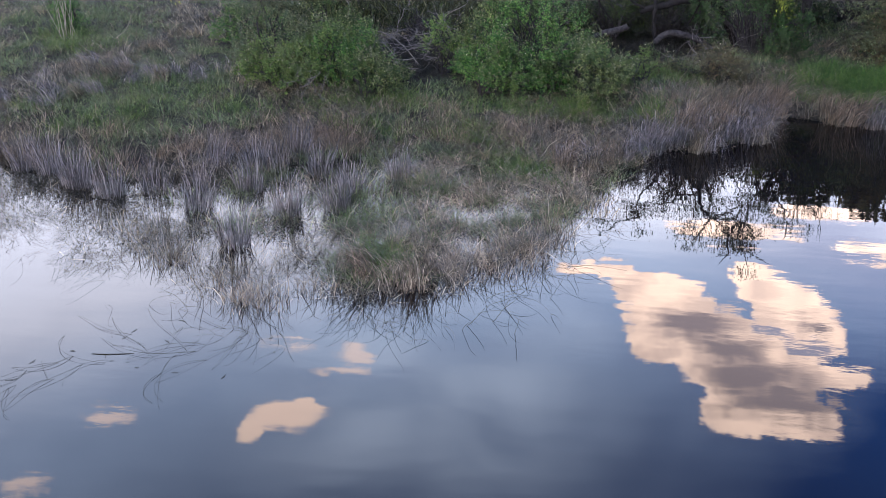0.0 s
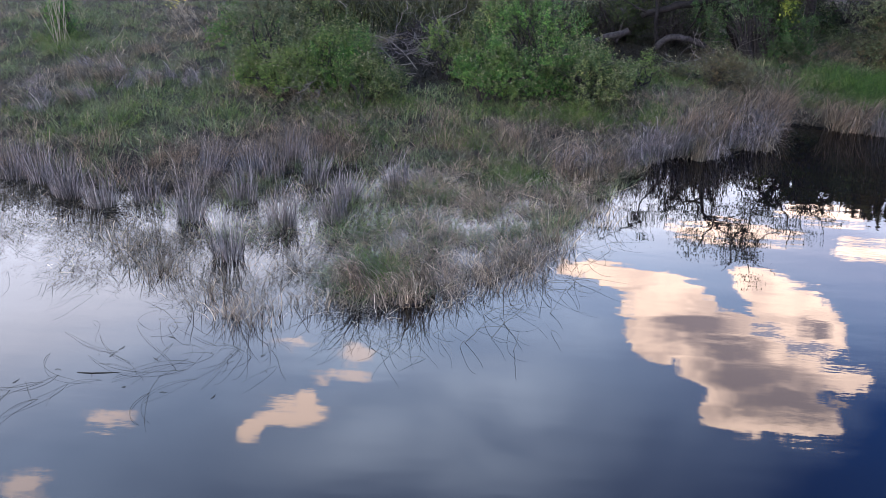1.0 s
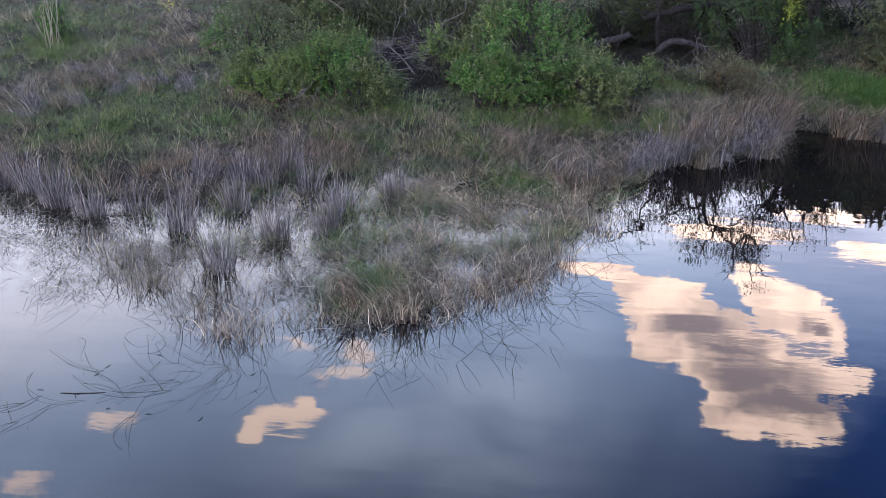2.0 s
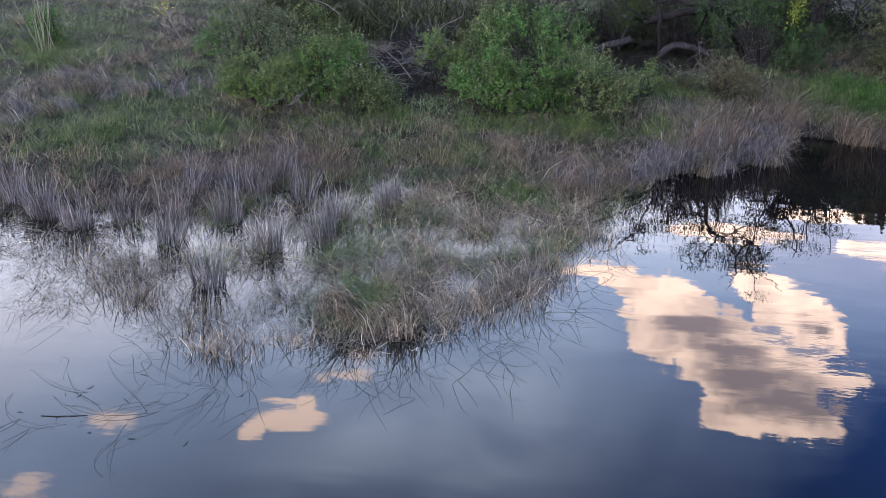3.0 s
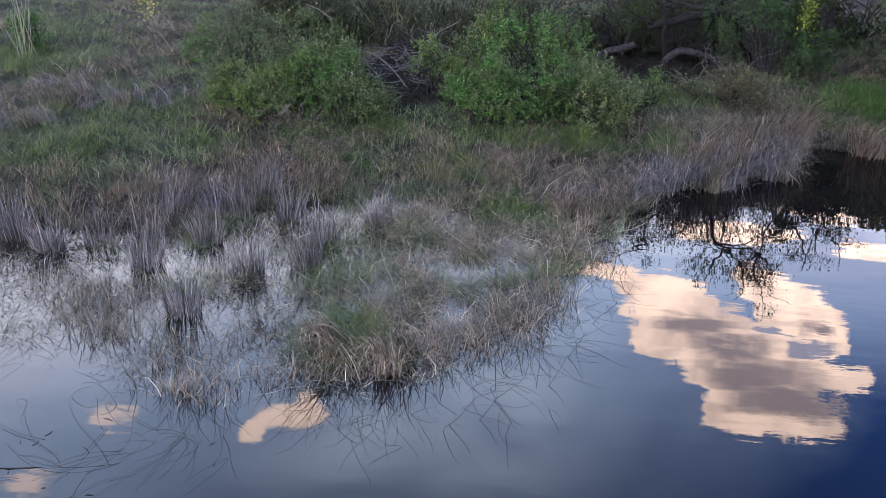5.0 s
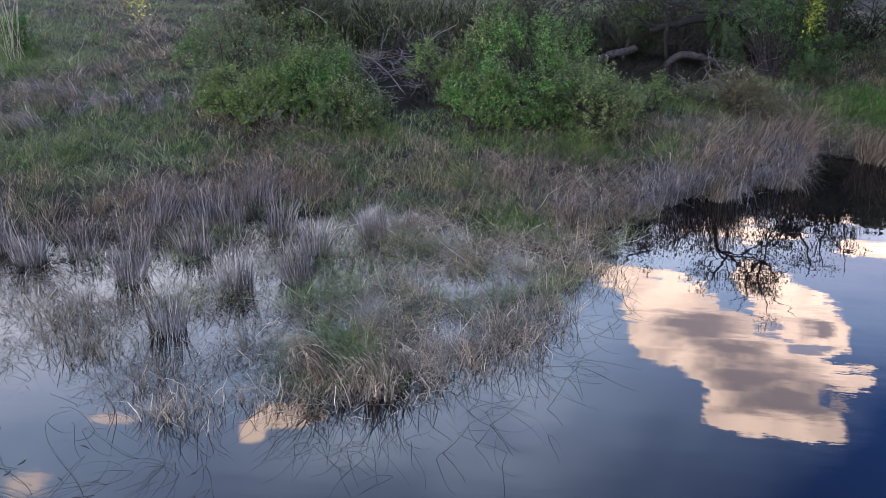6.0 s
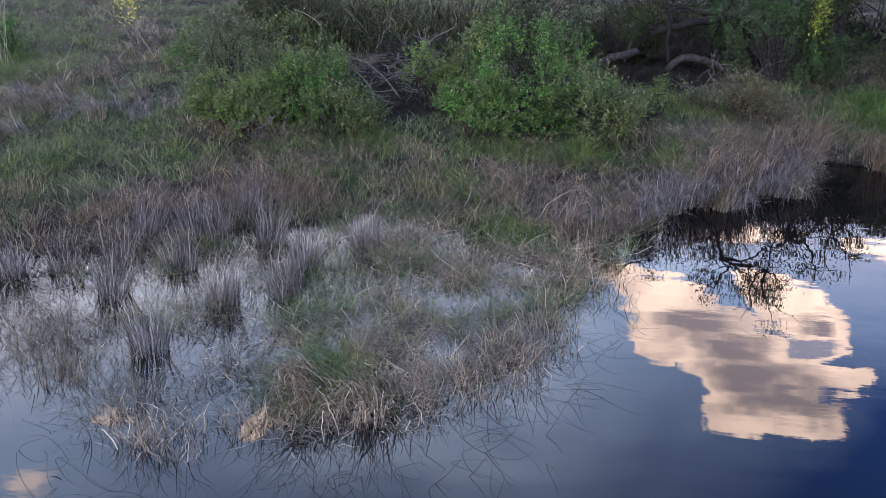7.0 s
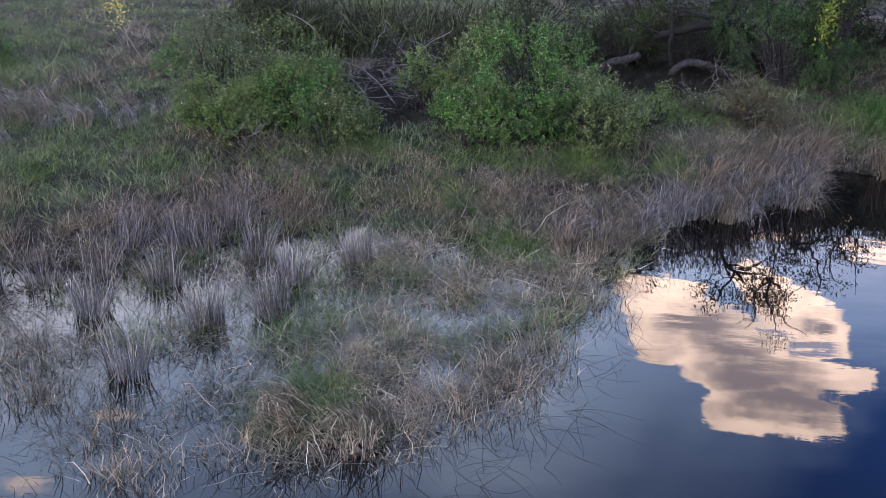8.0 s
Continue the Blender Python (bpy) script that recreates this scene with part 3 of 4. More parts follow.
    sward("dry_marsh_grass", "tangled tan grass standing in shallow water", TAN, p[kind == 1], 12, 0.27, 0.0066, r, (0.2, 2.1), (0.0, 0.7), 4, wet=True, kink=0.2)
    sward("green_marsh_grass", "thin green grass standing in shallow water", GREEN, p[kind == 2], 17, 0.24, 0.0064, r, (0.1, 1.7), (0.0, 0.5), 3, wet=True, kink=0.18)
    p = np.concatenate([np.stack([r.normal(x, rx, n), r.normal(y, ry, n)], 1) for x, y, rx, ry, n in ((0.2, 12.5, .5, .45, 80), (0.1, 11.7, .45, .4, 70), (-0.7, 12.5, .5, .4, 60), (0.9, 13.2, .4, .4, 50), (0.3, 10.9, .3, .3, 36), (-0.9, 11.4, .5, .5, 50), (-1.0, 14.0, .6, .25, 40), (-2.4, 11.0, .6, .5, 24), (-0.9, 10.4, .5, .4, 40))])
    sward("brown_marsh_grass", "fine brownish-pink grass standing in shallow water", PINK, p[~open_water(p, r)], 7, 0.28, 0.0066, r, (0.2, 2.1), (0.0, 0.7), 4, wet=True, spread=0.1, kink=0.2)
    p = strewn(1300, -3.4, 2.6, 8.9, 15.2, r)
    inside, near = within(SPIT, p)
    p = p[inside & (inland(p) < 0.3) & (r.uniform(0, 1, len(p)) < np.clip(0.75 + 0.4 * waves(p, 2.6, 21), 0.1, 1) * np.clip((p[:, 0] + 3.4) / 1.2, 0, 1)) & ~open_water(p, r) & ~open_water(p, r)]
    sward("spit_thatch", "dark matted dead stems lying between the marsh grass", LITTER, p, 12, 0.085, 0.012, r, (0.8, 3.6), (0.0, 0.8), 3, wet=True, spread=0.11, kink=0.5)
    # thin wet stems scattered in open water beside the spit
    p = strewn(6600, -10.5, -1.4, 8.5, 13.4, r)
    edge = np.interp(p[:, 0], [-9.5, -6, -4.3, -3.0, -1.6], [10.2, 9.7, 9.2, 8.7, 9.6])
    deep = np.clip((p[:, 1] - edge) / 1.4, 0, 1)
    ok = (p[:, 1] > edge + 0.35 * waves(p, 2.5, 8)) & (inland(p) < 0.15) & (r.uniform(0, 1, len(p)) < (0.25 + 0.6 * deep) * np.clip(0.55 + 1.1 * waves(p, 2.6, 14), 0.05, 1.3))
    p = p[ok]
    old = r.uniform(0, 1, len(p)) < 0.16
    sward("water_stems", "fine dark stems tangled above still water", DARK_STEM, p[~old], 7, 0.150, 0.0054, r, (0.3, 2.8), (0.0, 0.8), 4, wet=True, spread=0.12, kink=0.34)
    sward("grey_water_stems", "fine grey stems tangled above still water", GREY, p[old], 7, 0.21, 0.0066, r, (0.2, 2.0), (0.0, 0.7), 4, wet=True, spread=0.11, kink=0.26)
    q = strewn(3000, -9.8, -4.4, 9.7, 12.7, r)
    q = q[(inland(q) < 0.05) & (r.uniform(0, 1, len(q)) < np.clip((q[:, 1] - 9.5) / 1.6, 0, 1) * np.clip(0.6 + 0.7 * waves(q, 3.0, 19), 0.15, 1))]
    sward("shore_stems", "fine dark broken stems in the shallows", DARK_STEM, q, 8, 0.13, 0.0062, r, (0.3, 3.0), (0.0, 0.8), 3, wet=True, spread=0.13, kink=0.34)
    for x, y, sx, sy, n in ((-2.75, 8.95, .22, .16, 22), (-4.05, 9.9, .26, .2, 24), (-2.3, 9.3, .2, .15, 12), (-3.2, 9.4, .3, .2, 14), (-4.4, 10.6, .3, .25, 20), (0.05, 10.35, .25, .2, 24), (0.4, 10.8, .2, .25, 20), (-0.45, 9.95, .2, .2, 22), (0.85, 11.6, .2, .35, 22), (1.35, 12.8, .2, .4, 20)):
        p = np.stack([r.normal(x, sx, n), r.normal(y, sy, n)], 1)
        sward("loose_stems", "loose pale stems standing in open water", STRAW if x > -3 else GREY, p, 12, 0.34, 0.0066, r, (0.1, 0.9), (0.0, 0.4), 3, wet=True, spread=0.07, kink=0.1)
    p = np.concatenate([np.stack([r.normal(x, rx, n), r.normal(y, ry, n)], 1) for x, y, rx, ry, n in ((-2.4, 13.4, .6, .45, 150), (-1.5, 13.2, .5, .4, 60), (-1.7, 12.1, .5, .4, 50), (-0.4, 13.6, .5, .35, 60), (-3.4, 12.3, .5, .5, 50), (-0.2, 11.0, .5, .3, 40), (-1.2, 11.4, .4, .3, 30))])
    sward("pool_stems", "fine dark stems tangled in the little pools", DARK_STEM, p, 8, 0.17, 0.0066, r, (0.2, 2.4), (0.0, 0.7), 4, wet=True, spread=0.12, kink=0.3)
    p = np.concatenate([np.stack([r.normal(x, rx, n), r.normal(y, ry, n)], 1) for x, y, rx, ry, n in ((-2.3, 13.3, .6, .5, 60), (-1.6, 12.6, .6, .4, 50), (-0.5, 13.5, .5, .4, 50), (-2.2, 12.0, .6, .5, 40), (-0.4, 11.6, .6, .5, 40))])
    sward("pool_grass", "thin green grass standing in the little pools", GREEN, p, 8, 0.26, 0.0058, r, (0.1, 1.2), (0.0, 0.4), 3, wet=True, spread=0.09, kink=0.14)
    # grass under the rushes of the far bank
    p = strewn(2600, 0.9, 10.5, 12.2, 20.8, r)
    s = inland(p)
    p = p[(s > -0.15) & (s < np.interp(p[:, 0], [0.9, 2.5, 3.5, 5.3, 6.5, 10], [0.25, 0.6, 1.7, 1.5, 0.5, 0.5]) + 0.25 * waves(p, 2.4, 33))]
    back = inland(p) > 0.7
    sward("bank_rushes", "grey rushes filling the bank between the tussocks", GREY, p[~back], 13, 0.36, 0.0082, r, (0.3, 1.6), (0.2, 0.8), 4, wet=True, kink=0.12)
    sward("bank_grass", "dry olive and tan grass on the far bank", TAN, p[back], 18, 0.36, 0.0078, r, (0.2, 1.5), (0.1, 0.7), 3, wet=True, kink=0.16)
    # the fringe of the spit's near tip
    p = strewn(1300, -2.5, 1.3, 8.6, 12.8, r)
    inside, near = within(SPIT, p)
    p = p[(near < 0.22) & (waves(p, 3, 5) > -0.1)]
    sward("spit_fringe", "grey stems leaning out over the water", GREY, p, 9, 0.32, 0.0074, r, (0.3, 1.7), (0.1, 0.8), 4, wet=True, spread=0.09, kink=0.2)
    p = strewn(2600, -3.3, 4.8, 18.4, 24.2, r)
    sward("leaf_litter", "dead stems littering the hollows, coloured dark for the shade under the brush", LITTER, p[in_hollow(p)], 22, 0.16, 0.010, r, (0.5, 2.5), (0.0, 0.8), spread=0.12, kink=0.25)
    p = strewn(5200, -9.6, -5.0, 10.6, 12.9, r)
    p = p[(inland(p) < 0.05) & (r.uniform(0, 1, len(p)) < np.clip(1.15 + inland(p) * 0.75, 0, 1) * np.clip(-4.6 - p[:, 0], 0.1, 1) * np.clip(0.7 + 0.6 * waves(p, 3.2, 61), 0.1, 1))]
    c = np.concatenate([p, np.full((len(p), 1), 0.012)], 1)
    flat = leaf_cards(c, r.normal(0, 1, (len(p), 3)) * [1, 1, 0.05], np.full(len(p), 0.05), r, 0.42, np.tile([0.0, 0.0, 1.0], (len(p), 1)), 0.1)
    tagged(mesh_object("floating_litter", *flat, LITTER), "brown dead leaf bits afloat along the shore", "litter", kind="stuff")
    # tall strap-leaved reeds behind the shrubs
    p = np.concatenate([strewn(330, -6.2, 0.4, 22.5, 25.4, r), strewn(90, 1.6, 4.8, 23.9, 25.2, r)])
    sward("tall_reeds", "tall olive strap-leaved reeds drooping behind the shrubs", STRAP, p, 24, 1.15, 0.026, r, (0.1, 0.75), (0.3, 0.95), 4, spread=0.13)


grow_fields()


def rush_tussock(seed, count, height, foot=0.2, wind=None, label="grey-mauve rush tussock fanning up from the water's edge", group="rush tussocks along the shore", fall=0.25, mat=None):
    """A tuft of round-stemmed rushes that fan out from a narrow foot."""
    rng = np.random.default_rng(seed)
    a = rng.uniform(0, 2 * np.pi, count)
    rad = foot * np.sqrt(rng.uniform(0, 1, count))
    base = np.stack([rad * np.cos(a), rad * np.sin(a), np.full(count, -0.05)], 1)
    az = a + rng.normal(0, 0.6, count) if wind is None else rng.normal(wind, 0.55, count)
    lean = np.abs(rng.normal(0.0, 0.30, count)) * (1.0 if wind else rad / foot + 0.25) + (0.02 if wind is None else 0.26)
    v, q, t = blades(base, height * rng.uniform(0.3, 1.2, count), (0.0084 if wind else 0.0074) * rng.uniform(0.6, 1.3, count), az, lean, rng.uniform(0.3 * fall if wind else 0.0, fall, count), rng, 6 if wind else 4, 0.022 if wind else 0.035)
    return tagged(mesh_object("rush_tussock", v, q, t, mat or RUSH), label, "rush", group=group)


def plant(kinds, spots, rng, turn=180.0):
    for i, (x, y) in enumerate(spots):
        z = max(0.0, float(land(np.array([[x, y]]))[0])) - 0.01
        m = pose(x, y, z, rng.normal(0, 5), rng.normal(0, 5), rng.uniform(-turn, turn))
        if i < len(kinds):
            kinds[i].matrix_world = m
        else:
            copy_thing(kinds[rng.integers(0, len(kinds))], m)


def plant_tussocks():
    rng = np.random.default_rng(4)
    shore = [(-7.57, 12.85), (-6.35, 12.2), (-5.74, 11.95), (-5.18, 12.25), (-4.67, 12.6), (-4.58, 13.35), (-3.41, 10.5), (-2.98, 11.65), (-3.64, 13.5), (-3.97, 13.45), (-3.47, 14.2),
             (-2.3, 11.95), (-4.31, 11.65), (-6.55, 12.4), (-8.3, 12.95), (-9.1, 13.1), (-2.9, 13.4), (-1.6, 13.4), (-7.1, 12.75), (-3.8, 12.5), (-2.3, 12.8)]
    plant([rush_tussock(s, n, h) for s, n, h in ((1, 190, .72), (2, 160, .76), (3, 200, .68), (4, 130, .58), (5, 110, .70), (6, 180, .80))], shore, rng)
    label = "dense brownish-pink sedge tussock spilling over into the water"
    tip = [(-1.8, 10.05), (-1.5, 9.7), (-1.2, 9.5), (-0.9, 9.55), (-1.3, 9.9), (-1.0, 9.85), (-0.75, 10.0), (-1.6, 10.15)]
    plant([rush_tussock(s, n, h, .16, -1.6, label, "sedge tussocks on the spit", f, m) for s, n, h, f, m in ((31, 110, .72, .86, STRAW), (32, 100, .82, .80, PINK), (33, 90, .64, .90, STRAW))], tip, rng, 40)
    label = "old grey rush tussock lying over in the meadow"
    back = [(-8.6, 15.9), (-8.2, 16.1), (-7.9, 16.3), (-9.0, 15.8), (-8.75, 16.2), (-8.4, 17.2), (-8.1, 17.5), (-8.5, 17.5), (-7.8, 17.6), (-8.0, 17.9), (-7.2, 17.5), (-6.9, 17.7), (-6.5, 17.8), (-9.3, 17.0),
            (-9.4, 15.6), (-8.9, 16.5), (-8.5, 15.5), (-7.6, 17.1), (-7.0, 17.2), (-6.2, 17.3), (-6.6, 18.3), (-8.8, 18.2), (-5.9, 18.0)]
    plant([rush_tussock(s, 170, .66, .18, w, label, "rush tussocks in the meadow", 0.95, m) for s, w, m in ((11, -1.2, RUSH), (12, 2.6, GREY), (13, -2.4, RUSH))], back, rng, 60)
    label = "grey-mauve rush tussock hanging over the far water's edge"
    rng = np.random.default_rng(14)
    far = []
    while len(far) < 60:
        c = np.array([[rng.uniform(1.0, 9.5), rng.uniform(12.3, 20)]])
        s = float(inland(c)[0])
        if -0.1 < s < (0.18 if len(far) < 34 else 9) and s < np.interp(c[0, 0], [1.0, 2.5, 3.5, 5.3, 6.5, 10], [0.25, 0.4, 0.75, 0.7, 0.25, 0.25]) and all((c[0, 0] - a) ** 2 + (c[0, 1] - b) ** 2 > 0.05 for a, b in far):
            far.append((float(c[0, 0]), float(c[0, 1])))
    plant([rush_tussock(s, n, h, .15, -1.55, label, "rush tussocks on the far bank", f, m) for s, n, h, f, m in
           ((21, 170, 1.10, .96, RUSH), (22, 150, 1.20, .90, PINK), (23, 160, 1.0, .94, GREY), (24, 150, 1.15, .90, PINK), (25, 150, 1.05, .98, RUSH))], far, rng, 16)


plant_tussocks()


def bent_stem(points, r, rng, label="thin dark reed stem bent over the still water"):
    """One arching stem through a few points, smoothed."""
    p = np.asarray(points, float)
    u = np.linspace(0, 1, 14)
    s = np.concatenate([[0], np.cumsum(np.linalg.norm(np.diff(p, axis=0), axis=1))])
    s /= s[-1]
    fit = np.stack([np.polyval(np.polyfit(s, p[:, i], min(3, len(p) - 1)), u) for i in range(3)], 1)
    fit[:, :2] += rng.normal(0, 0.0025, (14, 2))
    ob = mesh_object("bent_stem", *tube(fit, np.linspace(r, r * 0.5, 14), 4), DARK_STEM, smooth=True)
    return tagged(ob, label, "reed stem", group="bent stems in the water")


def curl(x, y, az, length, turn, top, r, rng, sink=1.0):
    """A stem that leaves the water at x, y, swings round by turn radians and, with sink 1, comes back to the surface."""
    s = np.linspace(0, 1, 16)
    a = az + turn * s + 0.25 * np.sin(rng.uniform(0, 6) + 4 * s)
    step = length / 15
    px = x + np.concatenate([[0], np.cumsum(np.cos(a[:-1]) * step)])
    py = y + np.concatenate([[0], np.cumsum(np.sin(a[:-1]) * step)])
    pz = -0.01 + top * np.sin(np.pi * s * sink) ** 0.8 + 0.014 * np.minimum(1, 6 * s)
    ob = mesh_object("bent_stem", *tube(np.stack([px, py, pz], 1), np.linspace(r, r * 0.5, 16), 4), DARK_STEM, smooth=True)
    return tagged(ob, "thin dark reed stem curling over the still water", "reed stem", group="bent stems in the water")


def set_bent_stems():
    rng = np.random.default_rng(31)
    # standing fans beside the spit and along its edge: x, y, spread, how many, heading, length
    for x, y, sx, sy, n, az, long in ((-2.5, 8.35, .25, .2, 15, 4.2, .45), (-3.6, 8.7, .4, .2, 6, 4.4, .4), (-1.3, 8.7, .35, .12, 15, 4.8, .45), (-0.75, 8.7, .3, .15, 14, 5.0, .45),
                                      (0.1, 9.6, .25, .25, 16, 5.2, .5), (0.55, 10.2, .2, .25, 18, 5.3, .5), (0.9, 11.1, .15, .3, 16, 5.4, .45), (1.4, 12.3, .2, .4, 14, 5.4, .4), (-5.4, 9.6, .8, .3, 5, 4.4, .4)):
        for _ in range(n):
            curl(rng.normal(x, sx), rng.normal(y, sy), rng.normal(az, 0.8), long * rng.uniform(0.6, 1.5), rng.normal(0, 0.7), rng.uniform(0.04, 0.2), rng.uniform(0.0016, 0.0026), rng, rng.uniform(0.45, 0.75))
    # lone upright stems out in the clear water
    for x, y in ((0.36, 8.61), (0.09, 8.83), (0.68, 9.9), (0.97, 10.1), (0.2, 9.2), (-0.2, 8.7), (1.15, 10.9), (0.75, 9.5)):
        lean = rng.normal(0, 0.10, 2)
        bent_stem([(x, y, -0.02), (x + lean[0], y + lean[1], 0.14), (x + 1.7 * lean[0], y + 1.7 * lean[1], 0.30)], 0.0030, rng)
    # the wide hoops that trail away from the standing stems
    for _ in range(8):
        curl(rng.normal(-2.8, 0.4), rng.normal(7.95, 0.3), rng.normal(3.9, 0.7), rng.uniform(0.5, 1.6), rng.normal(-0.5, 0.8), rng.uniform(0.0, 0.03), rng.uniform(0.0015, 0.0025), rng)
    for _ in range(6):
        curl(rng.normal(-3.35, 0.3), rng.normal(7.5, 0.2), rng.uniform(0, 6.28), rng.uniform(0.6, 1.3), rng.choice([-1, 1]) * rng.uniform(1.0, 2.6), rng.uniform(0.0, 0.015), rng.uniform(0.0014, 0.0022), rng)
    for _ in range(9):
        curl(rng.normal(-4.35, 0.2), rng.normal(7.35, 0.22), rng.normal(4.5, 0.6), rng.uniform(0.3, 1.0), rng.normal(0, 0.8), rng.uniform(0.0, 0.05), rng.uniform(0.0016, 0.0028), rng)
    for x, y, az in ((-3.75, 8.0, 3.0), (-3.3, 8.3, 4.3), (-4.2, 8.4, 4.9), (-2.9, 7.9, 3.4)):
        curl(x, y, az, 0.9, rng.normal(0, 0.9), 0.02, 0.002, rng)
    bent_stem([(-4.05, 7.55, 0.0), (-3.85, 7.57, 0.005), (-3.62, 7.62, 0.0)], 0.006, rng, "short dark dead reed stem lying on the water")


set_bent_stems()


# ---------------------------------------------------------------- shrubs
def one_fork(foot, tip, h, rng):
    s = np.linspace(0, 1, 6)[:, None]
    line = foot * (1 - s) + tip * s + np.concatenate([np.zeros((1, 3)), rng.normal(0, 0.05, (5, 3))])
    line[:, 2] += 0.15 * h * np.sin(np.pi * s[:, 0])
    return tube(line, np.linspace(0.016, 0.004, 6), 5)


def shrub(name, label, x, y, rx, ry, h, leaf, seed, clumps=60, per=170, size=0.05, flowers=0, blossom=None, group="shrubs on the bank"):
    """A rounded shrub: forked stems, lumpy leafage with gaps, and blossom on the outer twigs."""
    rng = np.random.default_rng(seed)
    root = new(name)
    z0 = float(land(np.array([[x, y]]))[0])
    root.location = (x, y, z0)
    tagged(root, label, "shrub", group)
    clumps, per = int(clumps * 2.6), per // 2
    # centres of leafy sprays, mostly near the outside of a dome
    boughs = max(7, clumps // 12)
    a = rng.uniform(0, 2 * np.pi, boughs)
    e = np.arcsin(rng.uniform(0.0, 1.0, boughs) ** 1.5 if h > 2.0 else rng.uniform(-0.05, 1.0, boughs))
    k = rng.uniform(0.4, 0.92, boughs) ** 0.6
    size_b = rng.uniform(0.6, 1.3, boughs) * 0.33 * (rx * ry * h) ** (1 / 3)
    head = np.stack([rx * k * np.cos(a) * np.cos(e), ry * k * np.sin(a) * np.cos(e), 0.1 + (h - 0.2) * k * np.sin(e)], 1)
    own = rng.integers(0, boughs, clumps)
    way = rng.normal(0, 1, (clumps, 3)) + np.array([0, 0, 0.5])
    way /= np.linalg.norm(way, axis=1)[:, None]
    c = head[own] + way * (size_b[own] * rng.uniform(0.5, 1.0, clumps))[:, None] * np.array([1, 1, 0.8])
    c[:, 2] = np.clip(c[:, 2], 0.06, None)
    for j in range(6):
        foot = np.array([rng.normal(0, 0.15 * rx), rng.normal(0, 0.15 * ry), -0.05])
        forks = [one_fork(foot, c[i], h, rng) for i in range(j, clumps, 18)]
        mesh_object("stem", *join(forks), BARK, root, smooth=True)
    # short upright sprigs stand out from each spray; the leaves sit along them
    sprigs = clumps * 5
    own = rng.integers(0, clumps, sprigs)
    off = rng.normal(0, 1, (sprigs, 3))
    off /= np.linalg.norm(off, axis=1)[:, None]
    foot = c[own] + off * (rng.uniform(0, 1, sprigs) ** 0.5 * 0.15)[:, None]
    way_s = 0.55 * way[own] + 0.35 * off + rng.normal(0, 0.25, (sprigs, 3)) + np.array([0, 0, 0.55])
    way_s /= np.linalg.norm(way_s, axis=1)[:, None]
    long = rng.uniform(0.07, 0.30, sprigs) * min(1.0, 0.6 + 0.25 * h)
    n = int(clumps * per * (1.5 if flowers else 1.1))
    which = rng.integers(0, sprigs, n)
    s = rng.uniform(0, 1, n)
    out = rng.normal(0, 1, (n, 3))
    out -= way_s[which] * (out * way_s[which]).sum(1)[:, None]
    out /= np.linalg.norm(out, axis=1)[:, None]
    centre = foot[which] + way_s[which] * (long[which] * s)[:, None] + out * (0.034 * (1.1 - 0.7 * s))[:, None]
    centre[:, 2] = np.maximum(centre[:, 2], 0.02)
    card = leaf_cards(centre, out + 0.8 * way_s[which], np.full(n, size * 0.74), rng, 0.55, out * 0.2 + way_s[which] * 0.4 + way[own[which]] * 0.45 + np.array([0, 0, 0.45]), 0.42)
    tagged(mesh_object("foliage", *card, leaf, root), kind="stuff")
    if flowers:
        tip = foot + way_s * long[:, None]
        ok = np.where((off * way[own]).sum(1) + 0.8 * off[:, 2] > 0.1)[0]
        pale = rng.choice(ok, min(int(flowers * 2.4), len(ok)), replace=False)
        tops = np.repeat(tip[pale], 3, 0) + rng.normal(0, 0.014, (3 * len(pale), 3))
        part = mesh_object("seed_head", *leaf_cards(tops, np.tile([0, 0, 1.0], (len(tops), 1)), np.full(len(tops), 0.022), rng, 0.6), SEED, root)
        tagged(part, "pale dry seed heads on the tips", kind="stuff")
        pick = rng.choice(ok, min(int(flowers * 1.15), len(ok)), replace=False)
        heads = np.repeat(tip[pick], 4, 0) + rng.normal(0, 0.014, (4 * len(pick), 3))
        tagged(mesh_object("blossom", *leaf_cards(heads, np.tile([0, 0, 1.0], (len(heads), 1)), np.full(len(heads), 0.018), rng, 0.9), blossom or FLOWER, root), kind="stuff")
    return root


